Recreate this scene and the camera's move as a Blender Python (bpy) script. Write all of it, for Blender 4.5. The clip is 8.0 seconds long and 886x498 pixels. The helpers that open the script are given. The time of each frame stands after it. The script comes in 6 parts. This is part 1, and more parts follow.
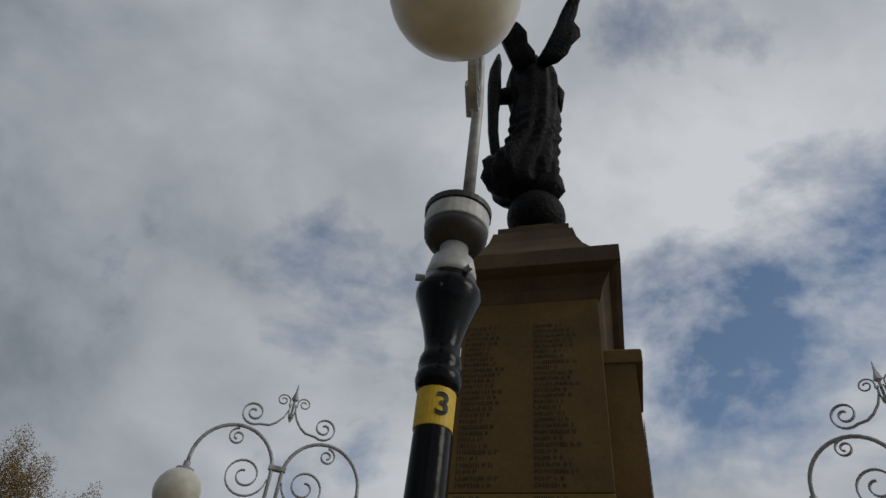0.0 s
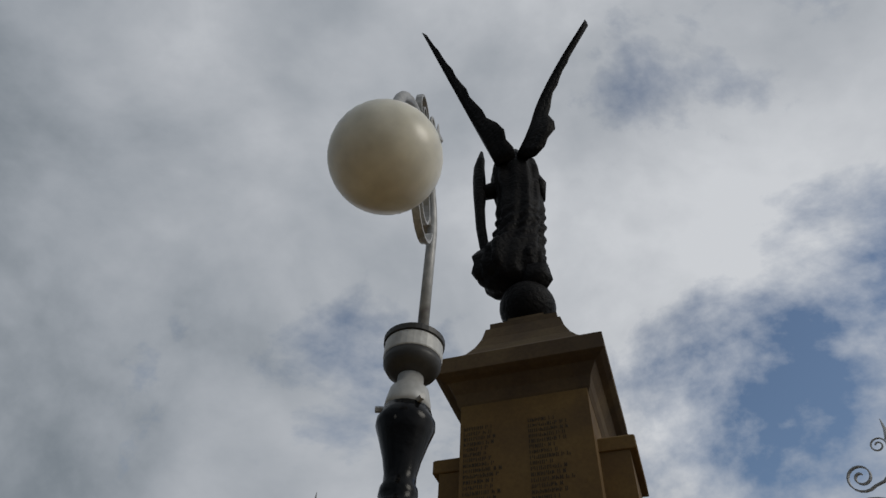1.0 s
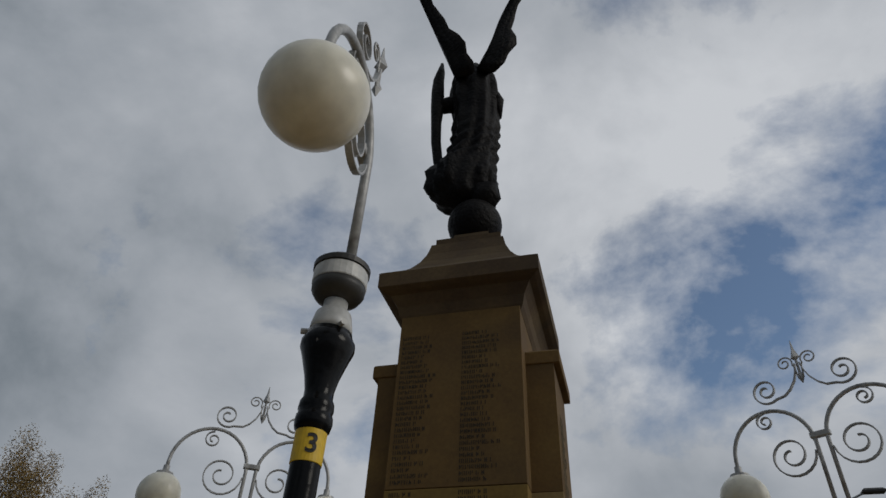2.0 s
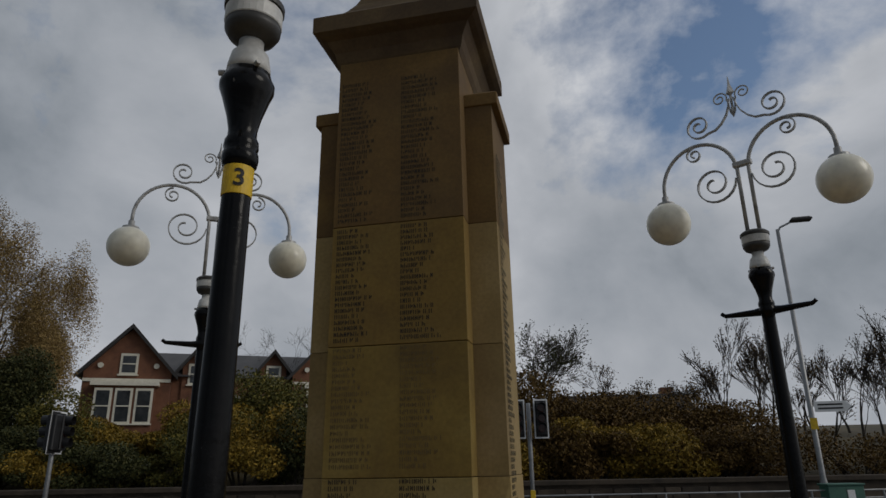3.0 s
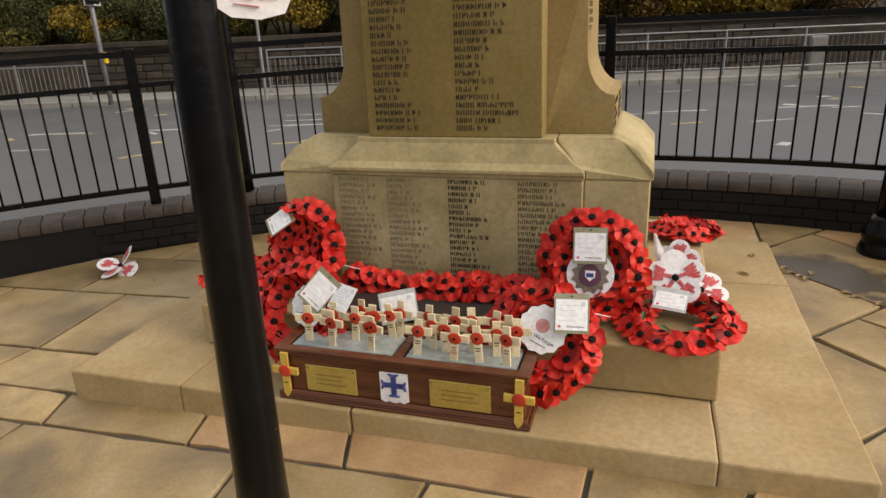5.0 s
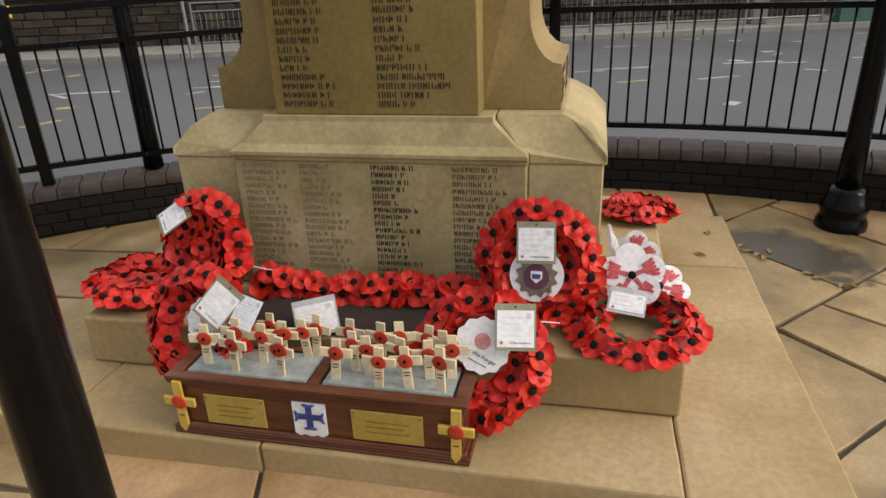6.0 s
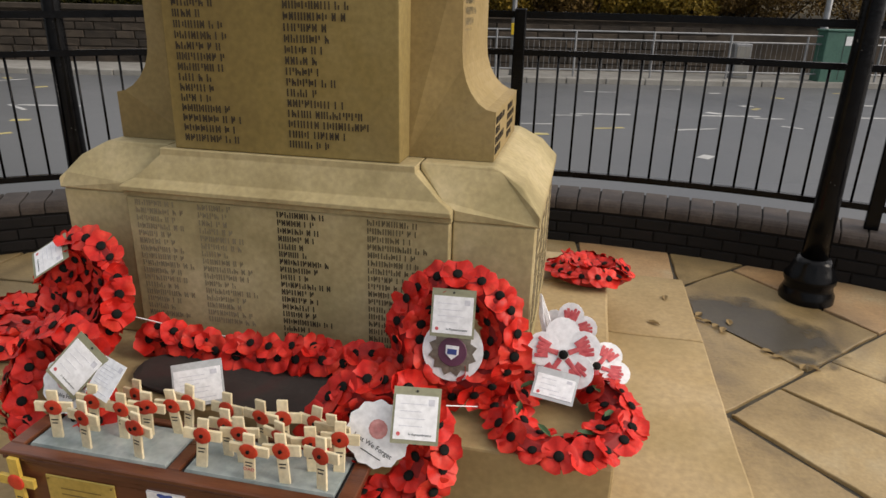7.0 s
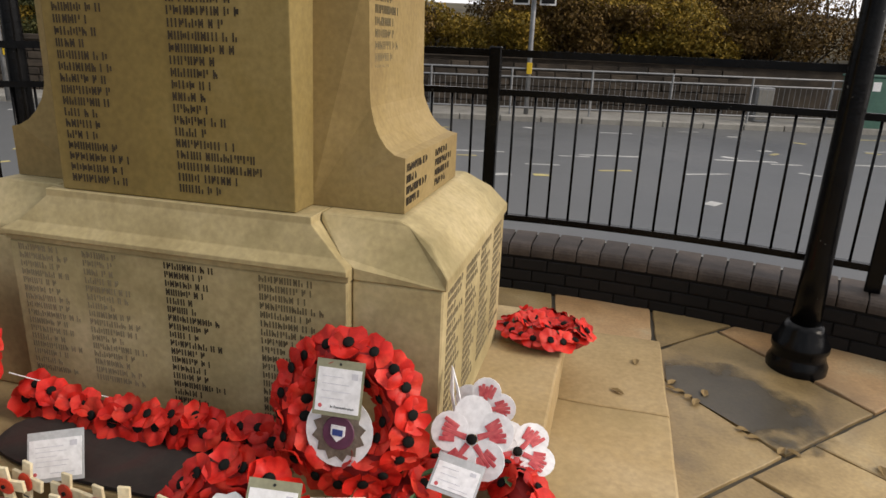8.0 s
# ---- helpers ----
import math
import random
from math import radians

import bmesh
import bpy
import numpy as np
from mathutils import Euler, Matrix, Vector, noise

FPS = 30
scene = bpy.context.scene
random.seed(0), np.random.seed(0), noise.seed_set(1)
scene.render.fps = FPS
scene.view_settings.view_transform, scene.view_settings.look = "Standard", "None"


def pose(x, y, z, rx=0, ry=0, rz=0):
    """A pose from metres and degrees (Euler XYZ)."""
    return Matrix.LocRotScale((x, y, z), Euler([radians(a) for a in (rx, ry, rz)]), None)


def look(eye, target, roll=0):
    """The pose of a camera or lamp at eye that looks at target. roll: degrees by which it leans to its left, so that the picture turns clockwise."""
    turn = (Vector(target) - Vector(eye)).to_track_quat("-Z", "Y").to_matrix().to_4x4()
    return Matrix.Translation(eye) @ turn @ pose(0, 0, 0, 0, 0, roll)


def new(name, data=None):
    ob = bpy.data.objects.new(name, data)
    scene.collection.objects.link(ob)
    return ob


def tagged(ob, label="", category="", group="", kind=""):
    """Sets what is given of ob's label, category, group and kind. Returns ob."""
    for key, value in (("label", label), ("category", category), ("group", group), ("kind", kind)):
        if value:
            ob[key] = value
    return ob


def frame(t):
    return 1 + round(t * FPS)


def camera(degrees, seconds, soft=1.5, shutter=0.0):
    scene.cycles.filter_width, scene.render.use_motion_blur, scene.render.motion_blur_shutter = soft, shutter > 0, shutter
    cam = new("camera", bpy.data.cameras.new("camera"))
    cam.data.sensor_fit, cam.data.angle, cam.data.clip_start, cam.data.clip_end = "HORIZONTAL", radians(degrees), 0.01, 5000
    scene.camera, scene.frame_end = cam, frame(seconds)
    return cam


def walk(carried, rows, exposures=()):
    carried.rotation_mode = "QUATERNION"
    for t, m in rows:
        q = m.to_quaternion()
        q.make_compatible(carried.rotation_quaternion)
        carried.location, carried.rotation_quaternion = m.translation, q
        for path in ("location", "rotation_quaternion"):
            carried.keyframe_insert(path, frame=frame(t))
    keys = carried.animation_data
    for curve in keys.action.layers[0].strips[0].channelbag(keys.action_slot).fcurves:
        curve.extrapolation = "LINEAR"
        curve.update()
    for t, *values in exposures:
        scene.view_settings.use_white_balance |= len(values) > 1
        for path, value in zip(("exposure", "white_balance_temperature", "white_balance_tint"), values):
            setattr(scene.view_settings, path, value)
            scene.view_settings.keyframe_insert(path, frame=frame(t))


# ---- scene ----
cam = camera(67.9, 8.0)
PATH = [
    (0, (0.432, -3.306, 2.102), (-0.018, -1.867, 3.416), 6.6),
    (0.5, (0.660, -3.367, 2.122), (0.161, -2.048, 3.540), 5.3),
    (1, (0.742, -3.515, 2.100), (0.259, -2.253, 3.574), 3.4),
    (1.2, (0.755, -3.569, 2.136), (0.294, -2.278, 3.602), 3.6),
    (2.3, (1.057, -3.687, 2.061), (0.600, -2.089, 3.168), 2.1),
    (2.5, (1.109, -3.701, 2.039), (0.649, -2.024, 3.027), 0.0),
    (3, (1.139, -3.679, 1.972), (0.714, -1.825, 2.591), -1.0),
    (3.5, (1.085, -3.563, 1.886), (0.586, -1.643, 2.133), -0.4),
    (4, (1.011, -3.376, 1.782), (0.505, -1.457, 1.534), 1.5),
    (4.5, (0.941, -3.233, 1.702), (0.405, -1.391, 1.136), -0.7),
    (4.7, (0.928, -3.185, 1.679), (0.346, -1.367, 1.081), -2.2),
    (5.8, (0.893, -2.694, 1.702), (0.379, -0.930, 0.915), -3.9),
    (6, (0.882, -2.600, 1.691), (0.460, -0.810, 0.905), -2.4),
    (6.5, (0.909, -2.382, 1.680), (0.656, -0.561, 0.891), -0.0),
    (7, (1.056, -2.210, 1.675), (0.680, -0.374, 0.977), 1.4),
    (7.5, (1.244, -2.034, 1.685), (0.831, -0.178, 1.065), 4.7),
    (8, (1.382, -1.829, 1.673), (0.916, 0.021, 1.073), 2.3),
]
EXPOSURES = [(0, -0.55, 6350, 9), (0.5, -0.5, 6350, 9), (1, -0.48, 6350, 9), (2.5, -0.58, 6300, 9), (3, -0.58, 6350, 10), (3.5, 0.15, 7100, 12), (4, 0.74, 7500, 15), (4.5, 0.94, 7500, 15), (6, 0.88, 7000, 14), (8, 0.88, 7000, 14)]
walk(cam, [(t, look(eye, target, roll)) for t, eye, target, roll in PATH], EXPOSURES)

# ---- world and sun ----
SUN_FROM = Vector((0.88, -0.10, 0.52)).normalized()
world = bpy.data.worlds.new("overcast_sky")
scene.world = world
world.use_nodes = True
wn, wl = world.node_tree.nodes, world.node_tree.links
wn.clear()


def wnode(kind, **props):
    n = wn.new(kind)
    for k, v in props.items():
        n.inputs[k].default_value = v
    return n


coord = wn.new("ShaderNodeTexCoord")
sky = wn.new("ShaderNodeTexSky")
sky.sky_type = "NISHITA"
sky.sun_disc = False
sky.sun_elevation = math.asin(SUN_FROM.z)
sky.sun_rotation = math.atan2(SUN_FROM.x, SUN_FROM.y)
stretch = wn.new("ShaderNodeMapping")
stretch.inputs["Scale"].default_value = (1.0, 1.0, 1.35)
stretch.inputs["Location"].default_value = (0.35, 0.2, 0.1)
wl.new(coord.outputs["Generated"], stretch.inputs["Vector"])
big = wnode("ShaderNodeTexNoise", Scale=2.3, Detail=10.0, Roughness=0.58, Distortion=0.15)
fine = wnode("ShaderNodeTexNoise", Scale=2.7, Detail=7.0, Roughness=0.52, Distortion=0.25)
wl.new(stretch.outputs[0], big.inputs["Vector"])
wl.new(stretch.outputs[0], fine.inputs["Vector"])


def towards(azimuth, height):
    a, h = radians(azimuth), radians(height)
    return Vector((math.sin(a) * math.cos(h), math.cos(a) * math.cos(h), math.sin(h)))


# breaks in the cloud: the cover thins round these directions
thin = big.outputs["Fac"]
for azimuth, height, inner, outer, amount in ((24, 38, 0.998, 0.93, 0.115), (-27, 31, 0.998, 0.965, 0.20), (4, 33, 0.999, 0.97, 0.12)):
    dot = wn.new("ShaderNodeVectorMath")
    dot.operation = "DOT_PRODUCT"
    dot.inputs[1].default_value = towards(azimuth, height)
    wl.new(coord.outputs["Generated"], dot.inputs[0])
    fall = wnode("ShaderNodeMapRange")
    fall.interpolation_type = "SMOOTHSTEP"
    for key, value in (("From Min", outer), ("From Max", inner), ("To Min", 0.0), ("To Max", amount)):
        fall.inputs[key].default_value = value
    wl.new(dot.outputs["Value"], fall.inputs["Value"])
    less = wn.new("ShaderNodeMath")
    less.operation = "SUBTRACT"
    wl.new(thin, less.inputs[0])
    wl.new(fall.outputs[0], less.inputs[1])
    thin = less.outputs[0]
cover = wn.new("ShaderNodeValToRGB")
cover.color_ramp.elements[0].position, cover.color_ramp.elements[1].position = 0.26, 0.40
wl.new(thin, cover.inputs["Fac"])
tone = wn.new("ShaderNodeValToRGB")
tone.color_ramp.elements[0].position, tone.color_ramp.elements[1].position = 0.38, 0.62
tone.color_ramp.elements[0].color = (0.245, 0.28, 0.315, 1)
tone.color_ramp.elements[1].color = (0.60, 0.62, 0.655, 1)
for spot, shade in ((0.22, (0.13, 0.15, 0.175)), (0.76, (0.84, 0.85, 0.875))):
    tone.color_ramp.elements.new(spot).color = (*shade, 1)
mid_tone = tone.color_ramp.elements.new(0.5)
mid_tone.color = (0.44, 0.47, 0.51, 1)
mixed = wn.new("ShaderNodeMath")
mixed.operation = "MULTIPLY_ADD"
mixed.inputs[1].default_value = 0.35
wl.new(big.outputs["Fac"], mixed.inputs[0])
shift_tone = wn.new("ShaderNodeMath")
shift_tone.operation = "MULTIPLY"
shift_tone.inputs[1].default_value = 0.65
wl.new(fine.outputs["Fac"], shift_tone.inputs[0])
wl.new(shift_tone.outputs[0], mixed.inputs[2])
lit_side = wn.new("ShaderNodeVectorMath")
lit_side.operation = "DOT_PRODUCT"
lit_side.inputs[1].default_value = (0.17, 0.17, 0.05)
wl.new(coord.outputs["Generated"], lit_side.inputs[0])
sided = wn.new("ShaderNodeMath")
sided.operation = "ADD"
wl.new(mixed.outputs[0], sided.inputs[0])
wl.new(lit_side.outputs["Value"], sided.inputs[1])
# one heavy grey bank low down and one bright billow above it
level = sided.outputs[0]
for azimuth, height, inner, outer, amount in ((20, 11, 0.985, 0.895, -0.21), (14, 28, 0.998, 0.965, 0.10)):
    bulk = wn.new("ShaderNodeVectorMath")
    bulk.operation = "DOT_PRODUCT"
    bulk.inputs[1].default_value = towards(azimuth, height)
    wl.new(coord.outputs["Generated"], bulk.inputs[0])
    swell = wnode("ShaderNodeMapRange")
    swell.interpolation_type = "SMOOTHSTEP"
    for key, value in (("From Min", outer), ("From Max", inner), ("To Min", 0.0), ("To Max", amount)):
        swell.inputs[key].default_value = value
    wl.new(bulk.outputs["Value"], swell.inputs["Value"])
    toned = wn.new("ShaderNodeMath")
    toned.operation = "ADD"
    wl.new(level, toned.inputs[0])
    wl.new(swell.outputs[0], toned.inputs[1])
    level = toned.outputs[0]
wl.new(level, tone.inputs["Fac"])
skyback = wnode("ShaderNodeBackground", Strength=0.135)
wl.new(sky.outputs[0], skyback.inputs["Color"])
cloudback = wnode("ShaderNodeBackground", Strength=1.0)
wl.new(tone.outputs[0], cloudback.inputs["Color"])
blend = wn.new("ShaderNodeMixShader")
wl.new(cover.outputs["Color"], blend.inputs[0])
wl.new(skyback.outputs[0], blend.inputs[1])
wl.new(cloudback.outputs[0], blend.inputs[2])
wout = wn.new("ShaderNodeOutputWorld")
wl.new(blend.outputs[0], wout.inputs["Surface"])

sun = new("sun", bpy.data.lights.new("sun", "SUN"))
sun.data.energy, sun.data.angle, sun.data.color = 1.1, radians(25), (1.0, 0.93, 0.82)
sun.matrix_world = look(SUN_FROM * 50, (0, 0, 0))


# ---- mesh helpers ----
def part(name, bm, material, parent=None, label="", smooth=False):
    me = bpy.data.meshes.new(name)
    bm.normal_update()
    if smooth:
        for f in bm.faces:
            f.smooth = True
    bm.to_mesh(me)
    bm.free()
    me.materials.append(material)
    ob = new(name, me)
    if parent is not None:
        ob.parent = parent
    if label:
        ob["label"] = label
    return ob


def thing(name, m, label, category, group="", kind=""):
    ob = new(name)
    ob.empty_display_size = 0.1
    ob.matrix_basis = m
    return tagged(ob, label, category, group, kind)


def share(name, me, m, parent, label=""):
    ob = new(name, me)
    ob.parent = parent
    ob.matrix_basis = m
    if label:
        ob["label"] = label
    return ob


def add_box(bm, lo, hi, bevel=0.0, segs=1):
    r = bmesh.ops.create_cube(bm, size=1.0)
    vs = r["verts"]
    c = [(a + b) / 2 for a, b in zip(lo, hi)]
    d = [b - a for a, b in zip(lo, hi)]
    for v in vs:
        v.co = Vector((c[i] + v.co[i] * d[i] for i in range(3)))
    if bevel:
        es = list({e for v in vs for e in v.link_edges})
        bmesh.ops.bevel(bm, geom=es, offset=bevel, segments=segs, profile=0.5, affect="EDGES")
    return bm


def box(lo, hi, bevel=0.0, segs=1):
    return add_box(bmesh.new(), lo, hi, bevel, segs)


def add_tube(bm, pts, radius, sides=8, caps=True, flat=1.0):
    """A swept tube along pts; radius may be a number or one per point."""
    pts = [Vector(p) for p in pts]
    n = len(pts)
    rad = radius if isinstance(radius, (list, tuple)) else [radius] * n
    up = Vector((0, 0, 1))
    rings, side = [], None
    for i, p in enumerate(pts):
        d = (pts[min(i + 1, n - 1)] - pts[max(i - 1, 0)]).normalized()
        if side is None:
            side = d.cross(up)
            if side.length < 1e-3:
                side = Vector((1, 0, 0))
        side = (side - d * side.dot(d))
        if side.length < 1e-6:
            side = d.orthogonal()
        side.normalize()
        other = d.cross(side)
        rings.append([bm.verts.new(p + rad[i] * (math.cos(2 * math.pi * k / sides) * side + flat * math.sin(2 * math.pi * k / sides) * other)) for k in range(sides)])
    for a, b in zip(rings, rings[1:]):
        for k in range(sides):
            bm.faces.new((a[k], a[(k + 1) % sides], b[(k + 1) % sides], b[k]))
    if caps:
        bm.faces.new(rings[0][::-1])
        bm.faces.new(rings[-1])
    return bm


def tube(pts, radius, sides=8, caps=True, flat=1.0):
    return add_tube(bmesh.new(), pts, radius, sides, caps, flat)


def add_lathe(bm, profile, sides=24, at=(0, 0, 0)):
    rings = []
    for r, z in profile:
        rings.append([bm.verts.new((at[0] + r * math.cos(2 * math.pi * k / sides), at[1] + r * math.sin(2 * math.pi * k / sides), at[2] + z)) for k in range(sides)])
    for a, b in zip(rings, rings[1:]):
        for k in range(sides):
            bm.faces.new((a[k], a[(k + 1) % sides], b[(k + 1) % sides], b[k]))
    bm.faces.new(rings[0][::-1])
    bm.faces.new(rings[-1])
    return bm


def lathe(profile, sides=24, at=(0, 0, 0)):
    return add_lathe(bmesh.new(), profile, sides, at)


def stack(levels, bevel=0.0):
    """A solid from rectangles (x0, y0, x1, y1, z) laid over one another."""
    bm = bmesh.new()
    rings = []
    for x0, y0, x1, y1, z in levels:
        rings.append([bm.verts.new(c) for c in ((x0, y0, z), (x1, y0, z), (x1, y1, z), (x0, y1, z))])
    for a, b in zip(rings, rings[1:]):
        for k in range(4):
            bm.faces.new((a[k], a[(k + 1) % 4], b[(k + 1) % 4], b[k]))
    bm.faces.new(rings[0][::-1])
    bm.faces.new(rings[-1])
    if bevel:
        bmesh.ops.bevel(bm, geom=bm.edges[:], offset=bevel, segments=2, profile=0.5, affect="EDGES", clamp_overlap=True)
    return bm


def prism(outline, y0, y1):
    """An (x, z) outline pushed from y0 to y1."""
    bm = bmesh.new()
    a = [bm.verts.new((x, y0, z)) for x, z in outline]
    b = [bm.verts.new((x, y1, z)) for x, z in outline]
    bm.faces.new(a)
    bm.faces.new(b[::-1])
    for k in range(len(a)):
        j = (k + 1) % len(a)
        bm.faces.new((a[j], a[k], b[k], b[j]))
    bmesh.ops.recalc_face_normals(bm, faces=bm.faces[:])
    return bm


# ---- materials ----
def material(name, colors, rough=0.7, metal=0.0, scale=4.0, grain=60.0, bump=0.2, stain=0.0, stain_color=(0.05, 0.045, 0.035), spec=0.5, vary=0.0, coord="Object", stretch3=(1, 1, 1), trans=0.0, rough_vary=0.1, bump_dist=0.004):
    """A surface with two scales of colour, grain relief and stains with their own shapes."""
    m = bpy.data.materials.new(name)
    m.use_nodes = True
    nt = m.node_tree
    n, l = nt.nodes, nt.links
    b = n["Principled BSDF"]
    tc = n.new("ShaderNodeTexCoord")
    mp = n.new("ShaderNodeMapping")
    mp.inputs["Scale"].default_value = stretch3
    l.new(tc.outputs[coord], mp.inputs["Vector"])
    info = n.new("ShaderNodeObjectInfo")
    shift = n.new("ShaderNodeVectorMath")
    shift.operation = "ADD"
    mul = n.new("ShaderNodeMath")
    mul.operation = "MULTIPLY"
    mul.inputs[1].default_value = 37.0
    l.new(info.outputs["Random"], mul.inputs[0])
    l.new(mp.outputs[0], shift.inputs[0])
    l.new(mul.outputs[0], shift.inputs[1])
    big = n.new("ShaderNodeTexNoise")
    big.inputs["Scale"].default_value, big.inputs["Detail"].default_value = scale, 6.0
    big.inputs["Roughness"].default_value = 0.62
    small = n.new("ShaderNodeTexNoise")
    small.inputs["Scale"].default_value, small.inputs["Detail"].default_value = grain, 4.0
    for t in (big, small):
        l.new(shift.outputs[0], t.inputs["Vector"])
    ramp = n.new("ShaderNodeValToRGB")
    e = ramp.color_ramp.elements
    while len(e) < len(colors):
        e.new(0.5)
    for i, c in enumerate(colors):
        e[i].position = 0.3 + 0.4 * i / max(1, len(colors) - 1)
        e[i].color = (*c, 1)
    l.new(big.outputs["Fac"], ramp.inputs["Fac"])
    mix = n.new("ShaderNodeMix")
    mix.data_type, mix.blend_type = "RGBA", "MULTIPLY"
    mix.inputs[0].default_value = 1.0
    g = n.new("ShaderNodeMapRange")
    g.inputs["From Min"].default_value, g.inputs["From Max"].default_value = 0.3, 0.7
    g.inputs["To Min"].default_value, g.inputs["To Max"].default_value = 0.87, 1.10
    l.new(small.outputs["Fac"], g.inputs["Value"])
    l.new(ramp.outputs[0], mix.inputs[6])
    l.new(g.outputs[0], mix.inputs[7])
    col = mix.outputs[2]
    if stain:
        st = n.new("ShaderNodeTexNoise")
        st.inputs["Scale"].default_value, st.inputs["Detail"].default_value, st.inputs["Distortion"].default_value = scale * 0.7, 8.0, 0.6
        l.new(shift.outputs[0], st.inputs["Vector"])
        sr = n.new("ShaderNodeMapRange")
        sr.inputs["From Min"].default_value, sr.inputs["From Max"].default_value = 0.5, 0.72
        sr.inputs["To Max"].default_value = stain
        l.new(st.outputs["Fac"], sr.inputs["Value"])
        sm = n.new("ShaderNodeMix")
        sm.data_type = "RGBA"
        l.new(sr.outputs[0], sm.inputs[0])
        l.new(col, sm.inputs[6])
        sm.inputs[7].default_value = (*stain_color, 1)
        col = sm.outputs[2]
    if vary:
        hv = n.new("ShaderNodeHueSaturation")
        vr = n.new("ShaderNodeMapRange")
        vr.inputs["To Min"].default_value, vr.inputs["To Max"].default_value = 1 - vary, 1 + vary
        l.new(info.outputs["Random"], vr.inputs["Value"])
        l.new(vr.outputs[0], hv.inputs["Value"])
        l.new(col, hv.inputs["Color"])
        col = hv.outputs[0]
    l.new(col, b.inputs["Base Color"])
    rr = n.new("ShaderNodeMapRange")
    rr.inputs["To Min"].default_value, rr.inputs["To Max"].default_value = max(0.03, rough - rough_vary), min(1, rough + rough_vary)
    l.new(big.outputs["Fac"], rr.inputs["Value"])
    l.new(rr.outputs[0], b.inputs["Roughness"])
    b.inputs["Metallic"].default_value = metal
    b.inputs["Specular IOR Level"].default_value = spec
    if trans:
        b.inputs["Subsurface Weight"].default_value = trans
        b.inputs["Subsurface Radius"].default_value = (0.05, 0.05, 0.04)
    if bump:
        bp = n.new("ShaderNodeBump")
        bp.inputs["Strength"].default_value, bp.inputs["Distance"].default_value = bump, bump_dist
        l.new(small.outputs["Fac"], bp.inputs["Height"])
        l.new(bp.outputs[0], b.inputs["Normal"])
    return m


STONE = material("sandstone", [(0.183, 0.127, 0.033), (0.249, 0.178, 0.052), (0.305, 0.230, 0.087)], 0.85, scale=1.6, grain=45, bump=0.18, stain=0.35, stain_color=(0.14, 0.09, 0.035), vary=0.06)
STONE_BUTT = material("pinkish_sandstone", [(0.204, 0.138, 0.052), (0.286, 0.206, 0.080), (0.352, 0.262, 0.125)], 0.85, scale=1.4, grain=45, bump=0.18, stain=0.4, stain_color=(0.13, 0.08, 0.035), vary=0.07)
# darker copies of the sandstone: dimness of the upper pillar painted into colour
STONE_B = material("tan_dimmed_sandstone", [(0.155, 0.098, 0.019), (0.212, 0.142, 0.030), (0.26, 0.188, 0.052)], 0.85, scale=1.6, grain=45, bump=0.2, stain=0.5, stain_color=(0.10, 0.065, 0.025), vary=0.05)
STONE_MID = material("brown_dimmed_sandstone", [(0.135, 0.079, 0.015), (0.192, 0.121, 0.025), (0.238, 0.16, 0.040)], 0.85, scale=1.6, grain=45, bump=0.2, stain=0.6, stain_color=(0.075, 0.047, 0.02), vary=0.06)
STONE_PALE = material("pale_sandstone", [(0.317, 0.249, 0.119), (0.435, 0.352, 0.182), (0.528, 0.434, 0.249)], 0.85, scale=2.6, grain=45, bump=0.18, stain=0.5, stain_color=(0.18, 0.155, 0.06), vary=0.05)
# top course and cap: real stains, base colours also lowered to paint in dimness
STONE_TOP_DIM = material("weathered_dimmed_sandstone", [(0.098, 0.052, 0.013), (0.148, 0.085, 0.022), (0.20, 0.125, 0.036)], 0.85, scale=1.5, grain=45, bump=0.2, stain=0.6, stain_color=(0.055, 0.034, 0.018), vary=0.08)
STONE_CAP = material("stained_dimmed_sandstone", [(0.055, 0.031, 0.012), (0.092, 0.058, 0.025), (0.135, 0.093, 0.04)], 0.88, scale=2.2, grain=45, bump=0.25, stain=0.6, stain_color=(0.04, 0.027, 0.017), vary=0.08)
STEP_STONE = material("step_stone", [(0.319, 0.220, 0.093), (0.412, 0.294, 0.141), (0.484, 0.366, 0.209)], 0.75, scale=1.2, grain=40, bump=0.2, stain=0.55, stain_color=(0.255, 0.20, 0.085), vary=0.06)
FLAG = material("york_flag", [(0.200, 0.136, 0.059), (0.330, 0.230, 0.103), (0.420, 0.299, 0.141), (0.470, 0.362, 0.204)], 0.5, scale=2.1, grain=60, bump=0.25, stain=0.75, stain_color=(0.14, 0.105, 0.065), vary=0.22, rough_vary=0.3)
FLAG_PINK = material("pink_york_flag", [(0.24, 0.145, 0.07), (0.38, 0.23, 0.11), (0.46, 0.295, 0.15), (0.46, 0.355, 0.21)], 0.5, scale=2.1, grain=60, bump=0.25, stain=0.6, stain_color=(0.17, 0.12, 0.075), vary=0.18, rough_vary=0.3)
JOINT = material("paving_joint", [(0.05, 0.045, 0.035), (0.10, 0.085, 0.06)], 0.95, scale=6, grain=80)
IRON = material("black_paint", [(0.002, 0.002, 0.0025), (0.0045, 0.0045, 0.005)], 0.22, scale=7, grain=26, bump=0.4, stain=0.2, stain_color=(0.014, 0.013, 0.012), rough_vary=0.14, spec=0.17)
ni, li = IRON.node_tree.nodes, IRON.node_tree.links
chip_coord = ni.new("ShaderNodeTexCoord")
chip = ni.new("ShaderNodeTexNoise")
chip.inputs["Scale"].default_value, chip.inputs["Detail"].default_value, chip.inputs["Roughness"].default_value = 26.0, 3.0, 0.6
